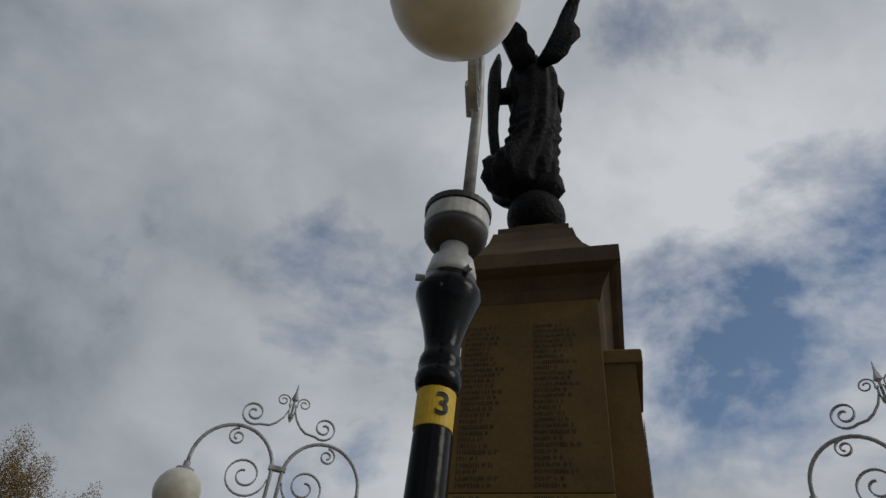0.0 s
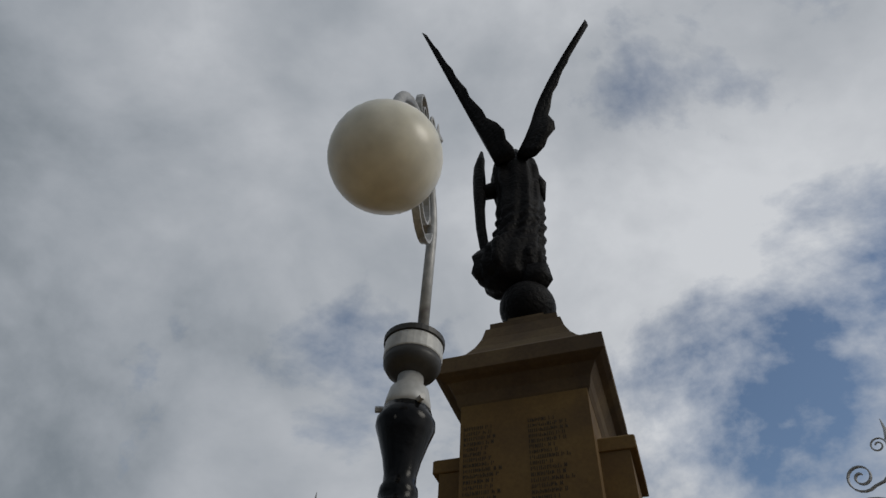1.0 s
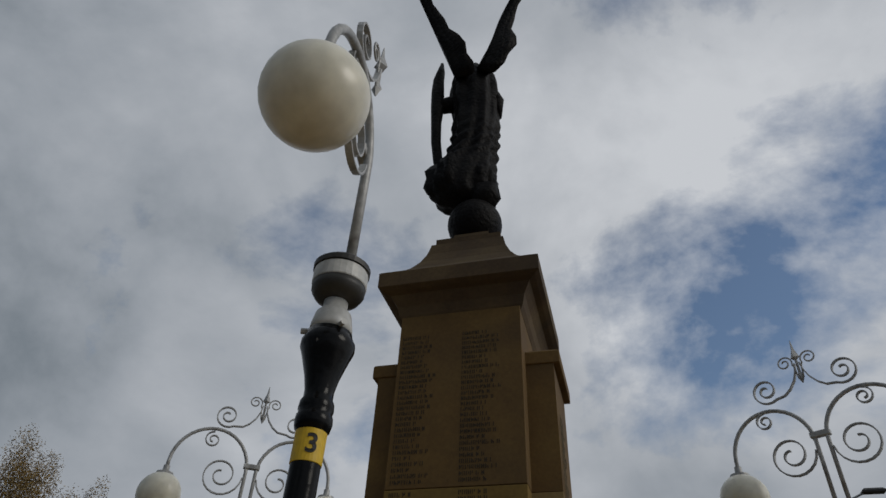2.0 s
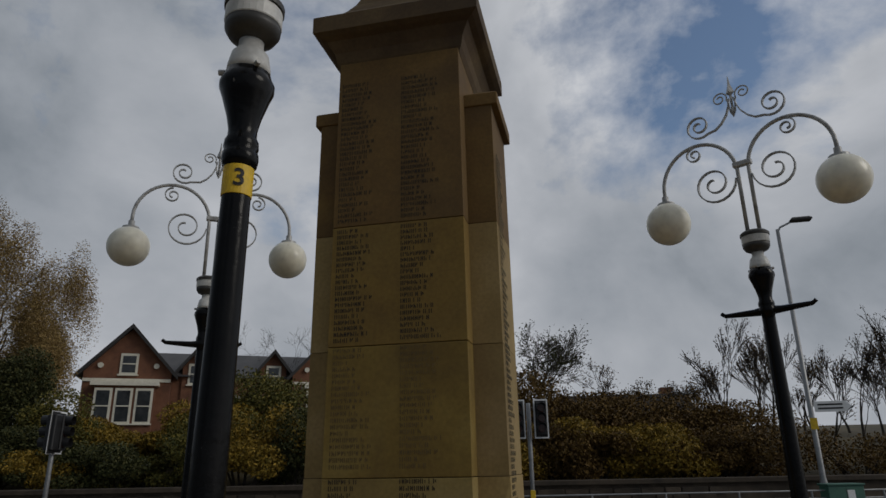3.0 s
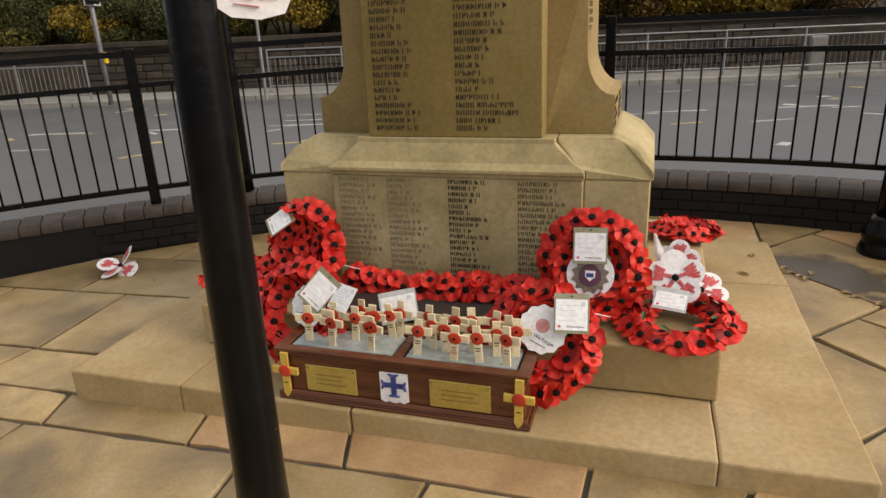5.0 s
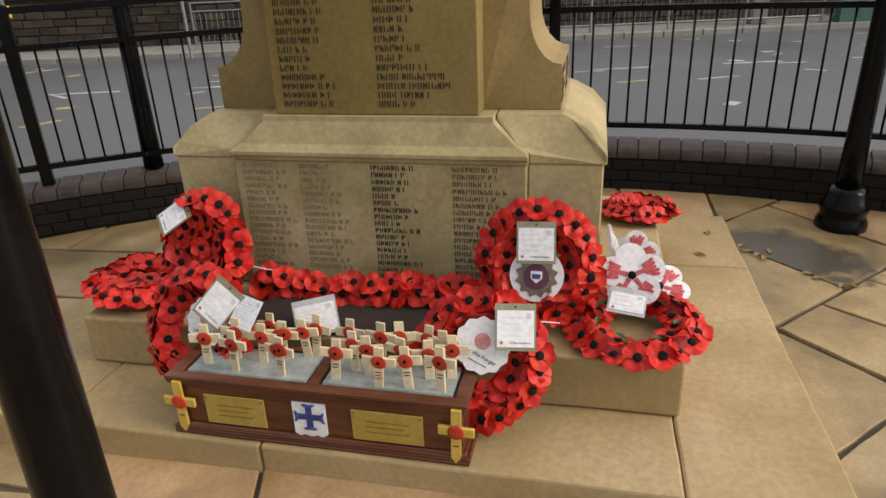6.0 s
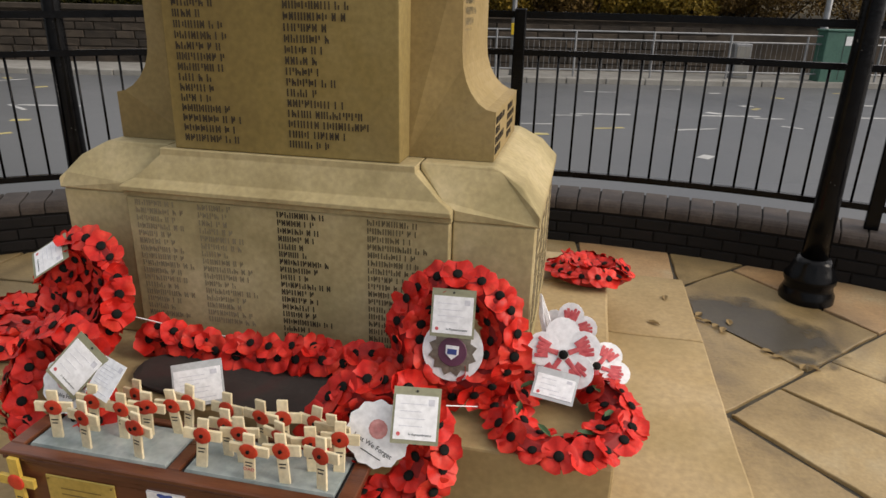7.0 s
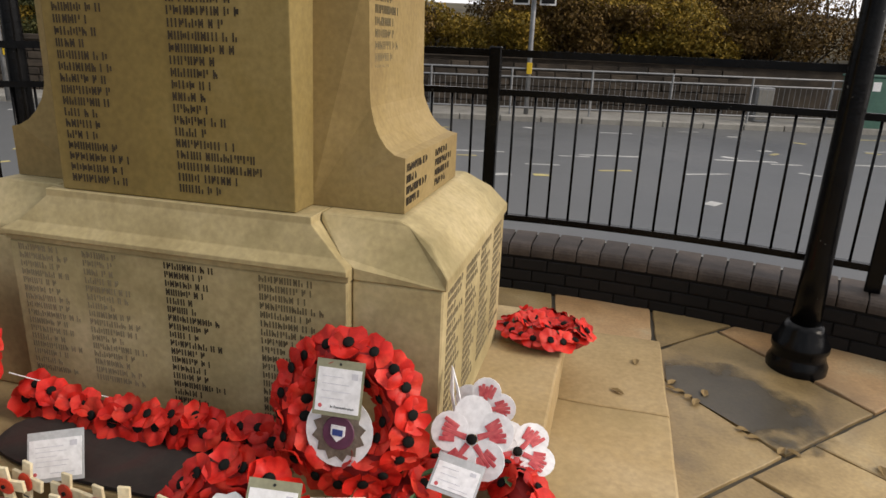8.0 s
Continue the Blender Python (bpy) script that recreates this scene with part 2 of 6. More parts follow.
li.new(chip_coord.outputs["Object"], chip.inputs["Vector"])
chip_edge = ni.new("ShaderNodeMapRange")
for key, value in (("From Min", 0.715), ("From Max", 0.745), ("To Min", 0.0), ("To Max", 0.75)):
    chip_edge.inputs[key].default_value = value
li.new(chip.outputs["Fac"], chip_edge.inputs["Value"])
chip_mix = ni.new("ShaderNodeMix")
chip_mix.data_type = "RGBA"
chip_mix.inputs[7].default_value = (0.16, 0.155, 0.145, 1)
iron_base = ni["Principled BSDF"].inputs["Base Color"]
li.new(iron_base.links[0].from_socket, chip_mix.inputs[6])
li.new(chip_edge.outputs[0], chip_mix.inputs[0])
li.new(chip_mix.outputs[2], iron_base)
SILVER = material("silver_paint", [(0.34, 0.34, 0.335), (0.50, 0.50, 0.49)], 0.42, metal=0.15, scale=14, grain=40, bump=0.15, stain=0.5, stain_color=(0.06, 0.05, 0.045))
WHITE_METAL = material("white_enamel", [(0.50, 0.50, 0.48), (0.66, 0.66, 0.64)], 0.4, scale=8, grain=40, bump=0.1, stain=0.55, stain_color=(0.10, 0.09, 0.075))
GLOBE = material("opal_globe", [(0.72, 0.68, 0.55), (0.80, 0.77, 0.66)], 0.3, scale=2.5, grain=12, bump=0.0, stain=0.35, stain_color=(0.52, 0.46, 0.28), trans=0.25)
BRONZE = material("dark_bronze", [(0.004, 0.004, 0.004), (0.009, 0.008, 0.008), (0.018, 0.017, 0.016)], 0.48, metal=0.0, scale=5, grain=30, bump=0.8, stain=0.25, stain_color=(0.022, 0.021, 0.019), spec=0.07, bump_dist=0.02)
COPING = material("coping_brick", [(0.030, 0.021, 0.016), (0.052, 0.038, 0.030), (0.080, 0.062, 0.05)], 0.75, scale=7, grain=60, bump=0.4, vary=0.2)
# near black: the shade under the coping is painted into the brick colour
BRICK = material("shade_darkened_brick", [(0.003, 0.0018, 0.0013), (0.006, 0.004, 0.003), (0.011, 0.0075, 0.006)], 0.95, scale=7, grain=60, bump=0.4, vary=0.25)
ASPHALT = material("wet_asphalt", [(0.07, 0.074, 0.076), (0.10, 0.103, 0.104)], 0.5, scale=0.35, grain=90, bump=0.2, stain=0.35, stain_color=(0.15, 0.15, 0.145), rough_vary=0.2)
KERB = material("kerb_concrete", [(0.20, 0.19, 0.17), (0.30, 0.29, 0.26)], 0.85, scale=3, grain=70, vary=0.12)
WALL_STONE = material("boundary_wall", [(0.018, 0.014, 0.010), (0.04, 0.03, 0.021), (0.065, 0.05, 0.036)], 0.9, scale=2.2, grain=30, bump=0.5, vary=0.35)
GALV = material("galvanised_steel", [(0.22, 0.225, 0.23), (0.32, 0.325, 0.33)], 0.45, metal=0.6, scale=6, grain=30, bump=0.05)


# ---- ground, road and far wall ----
def lean_z(x):
    return 0.028 * max(-4.0, min(x, 0.0))


def ground_z(y, x=0.0):
    return 0.03 * (max(-12.0, min(y, 2.6)) + 0.87) + lean_z(x)


WC = Vector((0.82, -4.19))
WALL_R, WALL_W = 6.54, 0.36


def ring_point(r, a, z=0.0):
    """A point of the low wall's circle; a in degrees, 0 along +y, growing towards +x."""
    x = WC.x + r * math.sin(radians(a))
    return Vector((x, WC.y + r * math.cos(radians(a)), z + lean_z(x)))


U, N = Vector((0.967, 0.255, 0)), Vector((-0.255, 0.967, 0))


def road_pose(u, n, z=0.0, turn=0.0):
    p = U * u + N * n
    return pose(p.x, p.y, z, 0, 0, 14.77 + turn)


ground = bmesh.new()
bmesh.ops.create_grid(ground, x_segments=8, y_segments=8, size=600)
tagged(part("ground", ground, ASPHALT), "flat dark ground reaching the horizon", "ground", kind="structure").location = (0, 0, -0.40)

road = bmesh.new()
cols = [[road.verts.new((u, n, z)) for n, z in ((-45, -0.32), (1.0, -0.32), (4.0, 0.03), (12.92, 0.03))] for u in (-90, -30, 0, 30, 90)]
for a, b in zip(cols, cols[1:]):
    for k in range(3):
        road.faces.new((a[k], b[k], b[k + 1], a[k + 1]))
road_ob = tagged(part("road", road, ASPHALT), "damp grey asphalt road junction with worn yellow and white markings", "road", kind="structure")
road_ob.matrix_basis = road_pose(0, 0)

# The paved island: a disc of bedding with flags on it
bed = bmesh.new()
bed_rings = []
for f in (1.0, 0.94, 0.86, 0.78, 0.7, 0.62, 0.54, 0.46, 0.38, 0.3, 0.2, 0.1):
    spots = [ring_point((WALL_R + 0.03) * f, a) for a in range(-180, 180, 6)]
    bed_rings.append([bed.verts.new((p.x, p.y, ground_z(p.y, p.x) - 0.016)) for p in spots])
low = [bed.verts.new((v.co.x, v.co.y, -0.36)) for v in bed_rings[0]]
hub = bed.verts.new((WC.x, WC.y, ground_z(WC.y, WC.x) - 0.016))
for outer, inner in zip([low] + bed_rings, bed_rings):
    for k in range(60):
        j = (k + 1) % 60
        bed.faces.new((outer[k], outer[j], inner[j], inner[k]))
for k in range(60):
    bed.faces.new((bed_rings[-1][k], bed_rings[-1][(k + 1) % 60], hub))
bmesh.ops.recalc_face_normals(bed, faces=bed.faces[:])
paving = tagged(part("pavement", bed, JOINT), "irregular buff and pinkish sandstone flags with dark joints", "paving", kind="structure")

# Far footway, kerb and boundary wall
foot = tagged(part("footway", box((-90, 13.05, -0.1), (90, 14.9, 0.15), 0.01), KERB), "grey concrete footway beyond the road", "footway", kind="structure")
foot.matrix_basis = road_pose(0, 0)
far_wall = thing("wall_far", road_pose(0, 14.8, 0.1), "dark weathered stone boundary wall with flat coping", "wall", kind="structure")
part("wall_core", box((-60, 0.05, -0.1), (60, 0.35, 1.25)), WALL_STONE, far_wall)
part("coping", box((-60, -0.06, 1.25), (60, 0.42, 1.38), 0.015), WALL_STONE, far_wall)

# Low curved wall and its black railing
low_wall = thing("wall_low", pose(0, 0, 0), "low curved brick wall with shade-darkened face and rounded brick coping", "wall", kind="structure")


def arc_slab(r0, r1, z0, z1, a0, a1, step=2.0):
    bm = bmesh.new()
    rows = []
    n = int((a1 - a0) / step) + 1
    for i in range(n + 1):
        a = a0 + (a1 - a0) * i / n
        p, q = ring_point(r0, a), ring_point(r1, a)
        rows.append([bm.verts.new(c) for c in ((p.x, p.y, z0 + p.z), (q.x, q.y, z0 + q.z), (q.x, q.y, z1 + q.z), (p.x, p.y, z1 + p.z))])
    for a, b in zip(rows, rows[1:]):
        for k in range(4):
            j = (k + 1) % 4
            bm.faces.new((a[k], a[j], b[j], b[k]))
    bm.faces.new(rows[0])
    bm.faces.new(rows[-1][::-1])
    bmesh.ops.recalc_face_normals(bm, faces=bm.faces[:])
    return bm


A0, A1 = -71, 61
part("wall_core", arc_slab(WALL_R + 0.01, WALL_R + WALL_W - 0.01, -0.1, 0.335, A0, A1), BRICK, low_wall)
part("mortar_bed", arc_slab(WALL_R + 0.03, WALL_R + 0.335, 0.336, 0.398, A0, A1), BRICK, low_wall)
part("outer_kerb", arc_slab(WALL_R + WALL_W + 0.004, WALL_R + WALL_W + 0.34, -0.1, 0.30, A0, A1), KERB, low_wall, "grey concrete outer ledge")

FENCE_R = WALL_R + 0.18
fence = thing("railing", pose(0, 0, 0), "black painted steel railing standing on the low brick wall", "railing")


def arc_bar(r, z, h, w, a0, a1):
    return arc_slab(r - w / 2, r + w / 2, z - h / 2, z + h / 2, a0, a1, 1.5)


for name, z, h in (("top_rail", 1.62, 0.045), ("upper_rail", 1.375, 0.04), ("bottom_rail", 0.545, 0.04)):
    part(name, arc_bar(FENCE_R, z, h, 0.045, A0, A1), IRON, fence)
POST_ANGLES = [-67.5, -51.1, -34.8, -18.4, -2.0, 18.0, 38.1, 58.1]
post_mesh = part("post", box((-0.04, -0.04, 0.39), (0.04, 0.04, 1.66), 0.008), IRON, fence)
post_mesh.matrix_basis = Matrix.Translation(ring_point(FENCE_R, POST_ANGLES[0])) @ pose(0, 0, 0, 0, 0, -POST_ANGLES[0])
for a in POST_ANGLES[1:]:
    share("post", post_mesh.data, Matrix.Translation(ring_point(FENCE_R, a)) @ pose(0, 0, 0, 0, 0, -a), fence)
bar_mesh = bpy.data.meshes.new("bar")
bb = lathe([(0.0085, 0.55), (0.0085, 1.37)], 6)
for f in bb.faces:
    f.smooth = True
bb.to_mesh(bar_mesh)
bb.free()
bar_mesh.materials.append(IRON)
for a0, a1 in zip(POST_ANGLES, POST_ANGLES[1:]):
    n = round((a1 - a0) * radians(1) * FENCE_R / 0.137)
    for i in range(1, n):
        share("bar", bar_mesh, Matrix.Translation(ring_point(FENCE_R, a0 + (a1 - a0) * i / n)), fence)


# ---- the memorial ----
MX, MY = 0.0, 0.44
memorial = thing("war_memorial", pose(0, 0, 0), "tall buff sandstone memorial pillar with carved panels and ogee cap", "memorial")

lower_step = thing("lower_step", pose(0, 0, 0), "broad worn sandstone bottom step of the memorial", "step")
upper_step = thing("upper_step", pose(0, 0, 0), "sandstone upper step under the memorial plinth", "step")


def slabs(parent, name, x0, x1, y0, y1, z0, z1, xs, ys, mat, inset):
    """A ring of kerb slabs round a core: cuts at xs along front and back, ys along the sides."""
    wl_, wr_, w = inset
    whole = not ys
    cuts = [x0] + xs + [x1] if whole else [x0 + wl_] + xs + [x1 - wr_]
    for a, b in zip(cuts, cuts[1:]):
        part(name, worn_box((a + 0.003, y0, z0), (b - 0.003, y0 + w, z1)), mat, parent)
        part(name, worn_box((a + 0.003, y1 - w, z0), (b - 0.003, y1, z1)), mat, parent)
    cuts = [y0 + w, y1 - w] if whole else [y0] + ys + [y1]
    for a, b in zip(cuts, cuts[1:]):
        part(name, worn_box((x0, a + 0.003, z0), (x0 + wl_, b - 0.003, z1)), mat, parent)
        part(name, worn_box((x1 - wr_, a + 0.003, z0), (x1, b - 0.003, z1)), mat, parent)


def worn_box(lo, hi):
    """A slab with rounded, slightly chipped arrises."""
    bm = box(lo, hi)
    bmesh.ops.subdivide_edges(bm, edges=[e for e in bm.edges if e.calc_length() > 0.4], cuts=9, use_grid_fill=True)
    bmesh.ops.bevel(bm, geom=[e for e in bm.edges if len(e.link_faces) == 2 and e.calc_face_angle() > 1], offset=0.011, segments=2, profile=0.5, affect="EDGES")
    for v in bm.verts:
        n3 = noise.noise_vector(v.co * 6.0) * 0.0035 + noise.noise_vector(v.co * 1.7) * 0.004
        v.co += n3
    return bm


slabs(lower_step, "slab", -1.78, 1.76, -0.87, 1.78, -0.12, 0.11, [-0.25], [0.95], STEP_STONE, (0.65, 0.525, 0.5))
part("slab", box((-1.13, -0.36, -0.12), (1.23, 1.27, 0.10)), STEP_STONE, lower_step)
slabs(upper_step, "slab", -1.265, 1.26, -0.465, 1.43, 0.116, 0.342, [0.0], [], STEP_STONE, (0.36, 0.36, 0.45))
part("slab", box((-0.89, -0.005, 0.116), (0.89, 0.97, 0.332)), STEP_STONE, upper_step)

# plinth: centre block and two end blocks
part("plinth_panel", box((-0.64, -0.066, 0.344), (0.64, 1.06, 0.955), 0.006), STONE_PALE, memorial, "pale plinth panel cut with worn names")
for s in (-1, 1):
    xs = sorted((s * 0.642, s * 0.938))
    part("plinth_end", box((xs[0], -0.036, 0.344), (xs[1], 1.04, 0.955), 0.006), STONE_PALE, memorial)
part("plinth_moulding", stack([(-0.645, -0.070, 0.645, 1.065, 0.957), (-0.645, -0.070, 0.645, 1.065, 0.976), (-0.645, -0.088, 0.645, 1.07, 0.981), (-0.645, -0.088, 0.645, 1.07, 0.998), (-0.635, -0.074, 0.635, 1.055, 1.006), (-0.60, -0.05, 0.60, 1.03, 1.024), (-0.50, -0.018, 0.50, 0.95, 1.115), (-0.50, -0.018, 0.50, 0.95, 1.139)], 0.004), STONE_PALE, memorial)
for s in (-1, 1):
    prof = [(0.647, 0.957), (0.95, 0.957), (0.95, 0.995), (0.928, 1.02), (0.88, 1.08), (0.80, 1.125), (0.77, 1.139), (0.505, 1.139), (0.505, 1.115), (0.60, 1.02), (0.647, 0.995)]
    b = prism([(s * x, z) for x, z in prof], -0.04, 1.035)
    for v in b.verts:
        if v.co.z > 1.01:
            k = min(1.0, (v.co.z - 0.995) / 0.13)
            v.co.y = v.co.y + (0.09 * k if v.co.y < 0.4 else -0.09 * k)
    bmesh.ops.bevel(b, geom=b.edges[:], offset=0.004, segments=1, affect="EDGES")
    part("plinth_shoulder", b, STONE_PALE, memorial)

# pillar courses
Z = [1.141, 1.90, 2.644, 3.41, 4.62]


def half(z):
    return 0.44 - 0.022 * (z - 1.14) / 3.48


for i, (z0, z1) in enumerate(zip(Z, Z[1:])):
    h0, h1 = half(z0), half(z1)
    # each higher course takes a darker copy, its dim look painted in
    part("pillar_block", stack([(-h0, MY - h0, h0, MY + h0, z0), (-h1, MY - h1, h1, MY + h1, z1 - 0.004)], 0.004), (STONE, STONE_B, STONE_MID, STONE_TOP_DIM)[min(i, 3)], memorial)
    for s in (-1, 1):
        if i == 0:
            out = [(0.757, 1.141), (0.757, 1.32)] + [(0.757 - 0.135 * math.sin(radians(a)), 1.32 + 0.20 * (1 - math.cos(radians(a)))) for a in range(15, 91, 15)]
            out += [(0.618, z1 - 0.004), (0.43, z1 - 0.004), (0.43, 1.141)]
        else:
            top_z = min(z1, 4.24) - 0.004
            out = [(0.618 - 0.004 * i, z0), (0.614 - 0.004 * i, top_z), (0.40, top_z), (0.40, z0)]
        b = prism([(s * x, z) for x, z in out], 0.165, 0.76)
        if i == 0:
            for v in b.verts:
                if v.co.z < 1.5:
                    k = 1.0 if v.co.z < 1.33 else max(0, (1.5 - v.co.z) / 0.18) ** 2
                    v.co.y += (-0.040 * k if v.co.y < 0.4 else 0.05 * k)
        part("buttress_block", b, STONE_BUTT if i < 3 else STONE_TOP_DIM, memorial)
for s in (-1, 1):
    xs = sorted((s * 0.40, s * 0.645))
    part("buttress_cap", stack([(xs[0], 0.155, xs[1], 0.785, 4.237), (xs[0], 0.155, xs[1], 0.785, 4.325), (xs[0], 0.19, xs[1] - 0.03 * max(s, 0), 0.74, 4.35)], 0.006), STONE_TOP_DIM, memorial)

# cap
c = MY + 0.02


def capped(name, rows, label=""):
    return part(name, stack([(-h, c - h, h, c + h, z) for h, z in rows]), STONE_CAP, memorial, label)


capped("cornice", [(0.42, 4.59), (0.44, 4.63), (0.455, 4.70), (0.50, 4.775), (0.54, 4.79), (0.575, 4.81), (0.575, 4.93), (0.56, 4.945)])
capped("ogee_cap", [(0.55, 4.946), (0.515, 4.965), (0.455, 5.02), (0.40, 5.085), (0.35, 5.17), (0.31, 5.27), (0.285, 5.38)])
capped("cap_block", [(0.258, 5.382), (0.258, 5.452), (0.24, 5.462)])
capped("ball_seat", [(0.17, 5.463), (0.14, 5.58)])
ball = bmesh.new()
bmesh.ops.create_uvsphere(ball, u_segments=32, v_segments=20, radius=0.232, matrix=pose(-0.005, 0.46, 5.775))
part("ball", ball, BRONZE, memorial, "dark bronze ball under the statue", smooth=True)


# ---- globe lamps ----
# dark metal of the drum lid; on the bowl it paints underside shade
DARK_METAL_AND_SHADE = material("dark_metal_and_shade", [(0.02, 0.019, 0.017), (0.05, 0.047, 0.042)], 0.5, scale=9, grain=40, bump=0.2)
def spiral(cx, cz, r, turns, start, direction, n=26, tight=0.25):
    out = []
    for i in range(n + 1):
        k = i / n
        a = start + direction * turns * 2 * math.pi * k
        rr = r * (1 - (1 - tight) * k)
        out.append((cx + rr * math.cos(a), 0, cz + rr * math.sin(a)))
    return out


def strip(path, thick, width):
    """A flat bar bent along a path in the xz plane."""
    bm = bmesh.new()
    rows = []
    for i, p in enumerate(path):
        a, b = path[max(0, i - 1)], path[min(len(path) - 1, i + 1)]
        d = Vector((b[0] - a[0], 0, b[2] - a[2]))
        nrm = Vector((-d.z, 0, d.x)).normalized() * thick / 2 if d.length > 1e-6 else Vector((thick / 2, 0, 0))
        c = Vector(p)
        w = Vector((0, width / 2, 0))
        rows.append([bm.verts.new(c + q) for q in (nrm - w, nrm + w, -nrm + w, -nrm - w)])
    for a, b in zip(rows, rows[1:]):
        for k in range(4):
            bm.faces.new((a[k], a[(k + 1) % 4], b[(k + 1) % 4], b[k]))
    bm.faces.new(rows[0][::-1])
    bm.faces.new(rows[-1])
    bmesh.ops.recalc_face_normals(bm, faces=bm.faces[:])
    return bm


def lamp(x, y, turn, label, reach=(0.70, 0.70), globes=(True, True), ladder=None, z0=0.0, lift=0.0, arc=None, sides=(-1, 1), stem=0.045, aside=0.0, rod=0.0165):
    arc = lift if arc is None else arc
    ob = thing("street_lamp", pose(x, y, z0, 0, 0, turn), label, "street lamp", "globe lamps round the memorial")
    base = [(0.145, 0.0), (0.15, 0.03), (0.15, 0.07), (0.135, 0.10), (0.13, 0.13), (0.142, 0.15), (0.142, 0.18), (0.12, 0.21), (0.105, 0.26), (0.088, 0.29)]
    part("base", lathe(base, 24), IRON, ob, smooth=True)
    part("shaft", lathe([(0.074, 0.29), (0.067, 0.6), (0.056, 1.8), (0.048, 2.93), (0.048, 2.968), (0.058, 2.976), (0.063, 3.0), (0.061, 3.022), (0.055, 3.03), (0.060, 3.045), (0.058, 3.07), (0.050, 3.085), (0.050, 3.115), (0.060, 3.165), (0.083, 3.24), (0.096, 3.275), (0.096, 3.297), (0.086, 3.315), (0.080, 3.338)], 24), IRON, ob, smooth=True)
    part("dome", lathe([(0.078, 3.338), (0.076, 3.368), (0.066, 3.418), (0.045, 3.443), (0.045, 3.478)], 24), WHITE_METAL, ob, "grubby white enamel dome", smooth=True)
    # bowl coloured dark to stand for shade beneath the white drum
    part("bowl", lathe([(0.046, 3.474), (0.085, 3.493), (0.100, 3.518), (0.102, 3.543)], 28), DARK_METAL_AND_SHADE, ob, "underside of the collar with its shade painted dark", smooth=True)
    part("drum", lathe([(0.102, 3.544), (0.104, 3.548), (0.104, 3.603), (0.100, 3.608)], 28), WHITE_METAL, ob, "white drum collar")
    part("drum_lid", lathe([(0.109, 3.609), (0.110, 3.630), (0.09, 3.648)], 28), DARK_METAL_AND_SHADE, ob)
    for a in (40, 160, 280):
        s, c2 = math.sin(radians(a)), math.cos(radians(a))
        part("bolt", tube([(0.07 * c2, 0.07 * s, 3.343), (0.105 * c2, 0.105 * s, 3.343)], 0.011, 6), SILVER, ob)
    if ladder is not None:
        bm = bmesh.new()
        cr, sr = math.cos(radians(ladder)), math.sin(radians(ladder))
        p = [(-0.35, 3.03), (-0.32, 3.008), (-0.10, 3.0), (0, 3.005), (0.10, 3.0), (0.32, 3.008), (0.35, 3.03)]
        add_tube(bm, [(t * cr, t * sr, z) for t, z in p], [0.016, 0.018, 0.028, 0.04, 0.028, 0.018, 0.016], 8)
        part("ladder_bar", bm, IRON, ob)
    for s, r, g in ((-1, reach[0], globes[0]), (1, reach[1], globes[1])):
        if s not in sides:
            continue
        arm = [(s * stem, aside, 3.64), (s * stem, aside, 4.2 + arc)]
        mid, rad = (r + stem) / 2, (r - stem) / 2
        for i in range(1, 19):
            a = math.pi * i / 18
            arm.append((s * (mid - rad * math.cos(a)), aside * (1 - i / 18), 4.2 + arc + 1.05 * rad * math.sin(a)))
        arm.append((s * r, 0, 4.12 + lift))
        part("arm", tube(arm, rod, 10), SILVER, ob, smooth=True)
        if g:
            holder = part("globe_holder", lathe([(0.028, 4.15), (0.03, 4.095), (0.075, 4.085), (0.078, 4.06), (0.06, 4.055)], 18, (s * r, 0, lift)), SILVER, ob)
            gl = bmesh.new()
            bmesh.ops.create_uvsphere(gl, u_segments=32, v_segments=20, radius=0.188, matrix=pose(s * r, 0, 3.895 + lift))
            part("globe", gl, GLOBE, ob, "cream opal glass globe", smooth=True)
        k = r / 0.70
        part("scroll", strip([(q[0], aside, q[2]) for q in spiral(s * (0.06 + 0.19 * k), 4.14, 0.185 * k, 1.75, math.pi * (1 if s > 0 else 0), s, 36, 0.2)], 0.011, 0.03), SILVER, ob)
        part("scroll", strip(spiral(s * 0.385 * k, 4.455, 0.075 * k, 1.5, math.pi * 0.5, -s, 24, 0.25), 0.010, 0.028), SILVER, ob)
        top = [(s * x, 0, z) for x, z in ((0.02, 4.87), (0.032, 4.80), (0.06, 4.73), (0.11, 4.665), (0.165, 4.625))]
        top += spiral(s * 0.31 * k, 4.71, 0.118, 1.7, -math.pi * (0.70 if s > 0 else 0.30), s, 30, 0.2)
        part("scroll", strip(top, 0.011, 0.028), SILVER, ob)
        part("scroll", tube([(s * 0.02, 0, 4.74), (s * 0.028, 0, 4.84)] + spiral(s * 0.098, 4.895, 0.066, 1.5, math.pi * (1.15 if s > 0 else -0.15), -s, 20, 0.25), 0.007, 6), SILVER, ob)
    part("clamp", box((-0.075, -0.024, 4.23), (0.075, 0.024, 4.275), 0.005), SILVER, ob)
    fin = bmesh.new()
    add_lathe(fin, [(0.004, 4.69), (0.026, 4.74), (0.011, 4.79), (0.011, 4.90), (0.036, 4.92), (0.012, 5.0), (0.003, 5.085)], 4)
    part("finial", fin, SILVER, ob, "spear-shaped finial")
    return ob


near_lamp = lamp(-0.03, -1.82, -80.8, "black globe lamp post with yellow number band and red ribbon", (0.62, 0.62), (False, True), None, -0.02, 0.0, 0.0, (1,), 0.012, 0.028, 0.021)
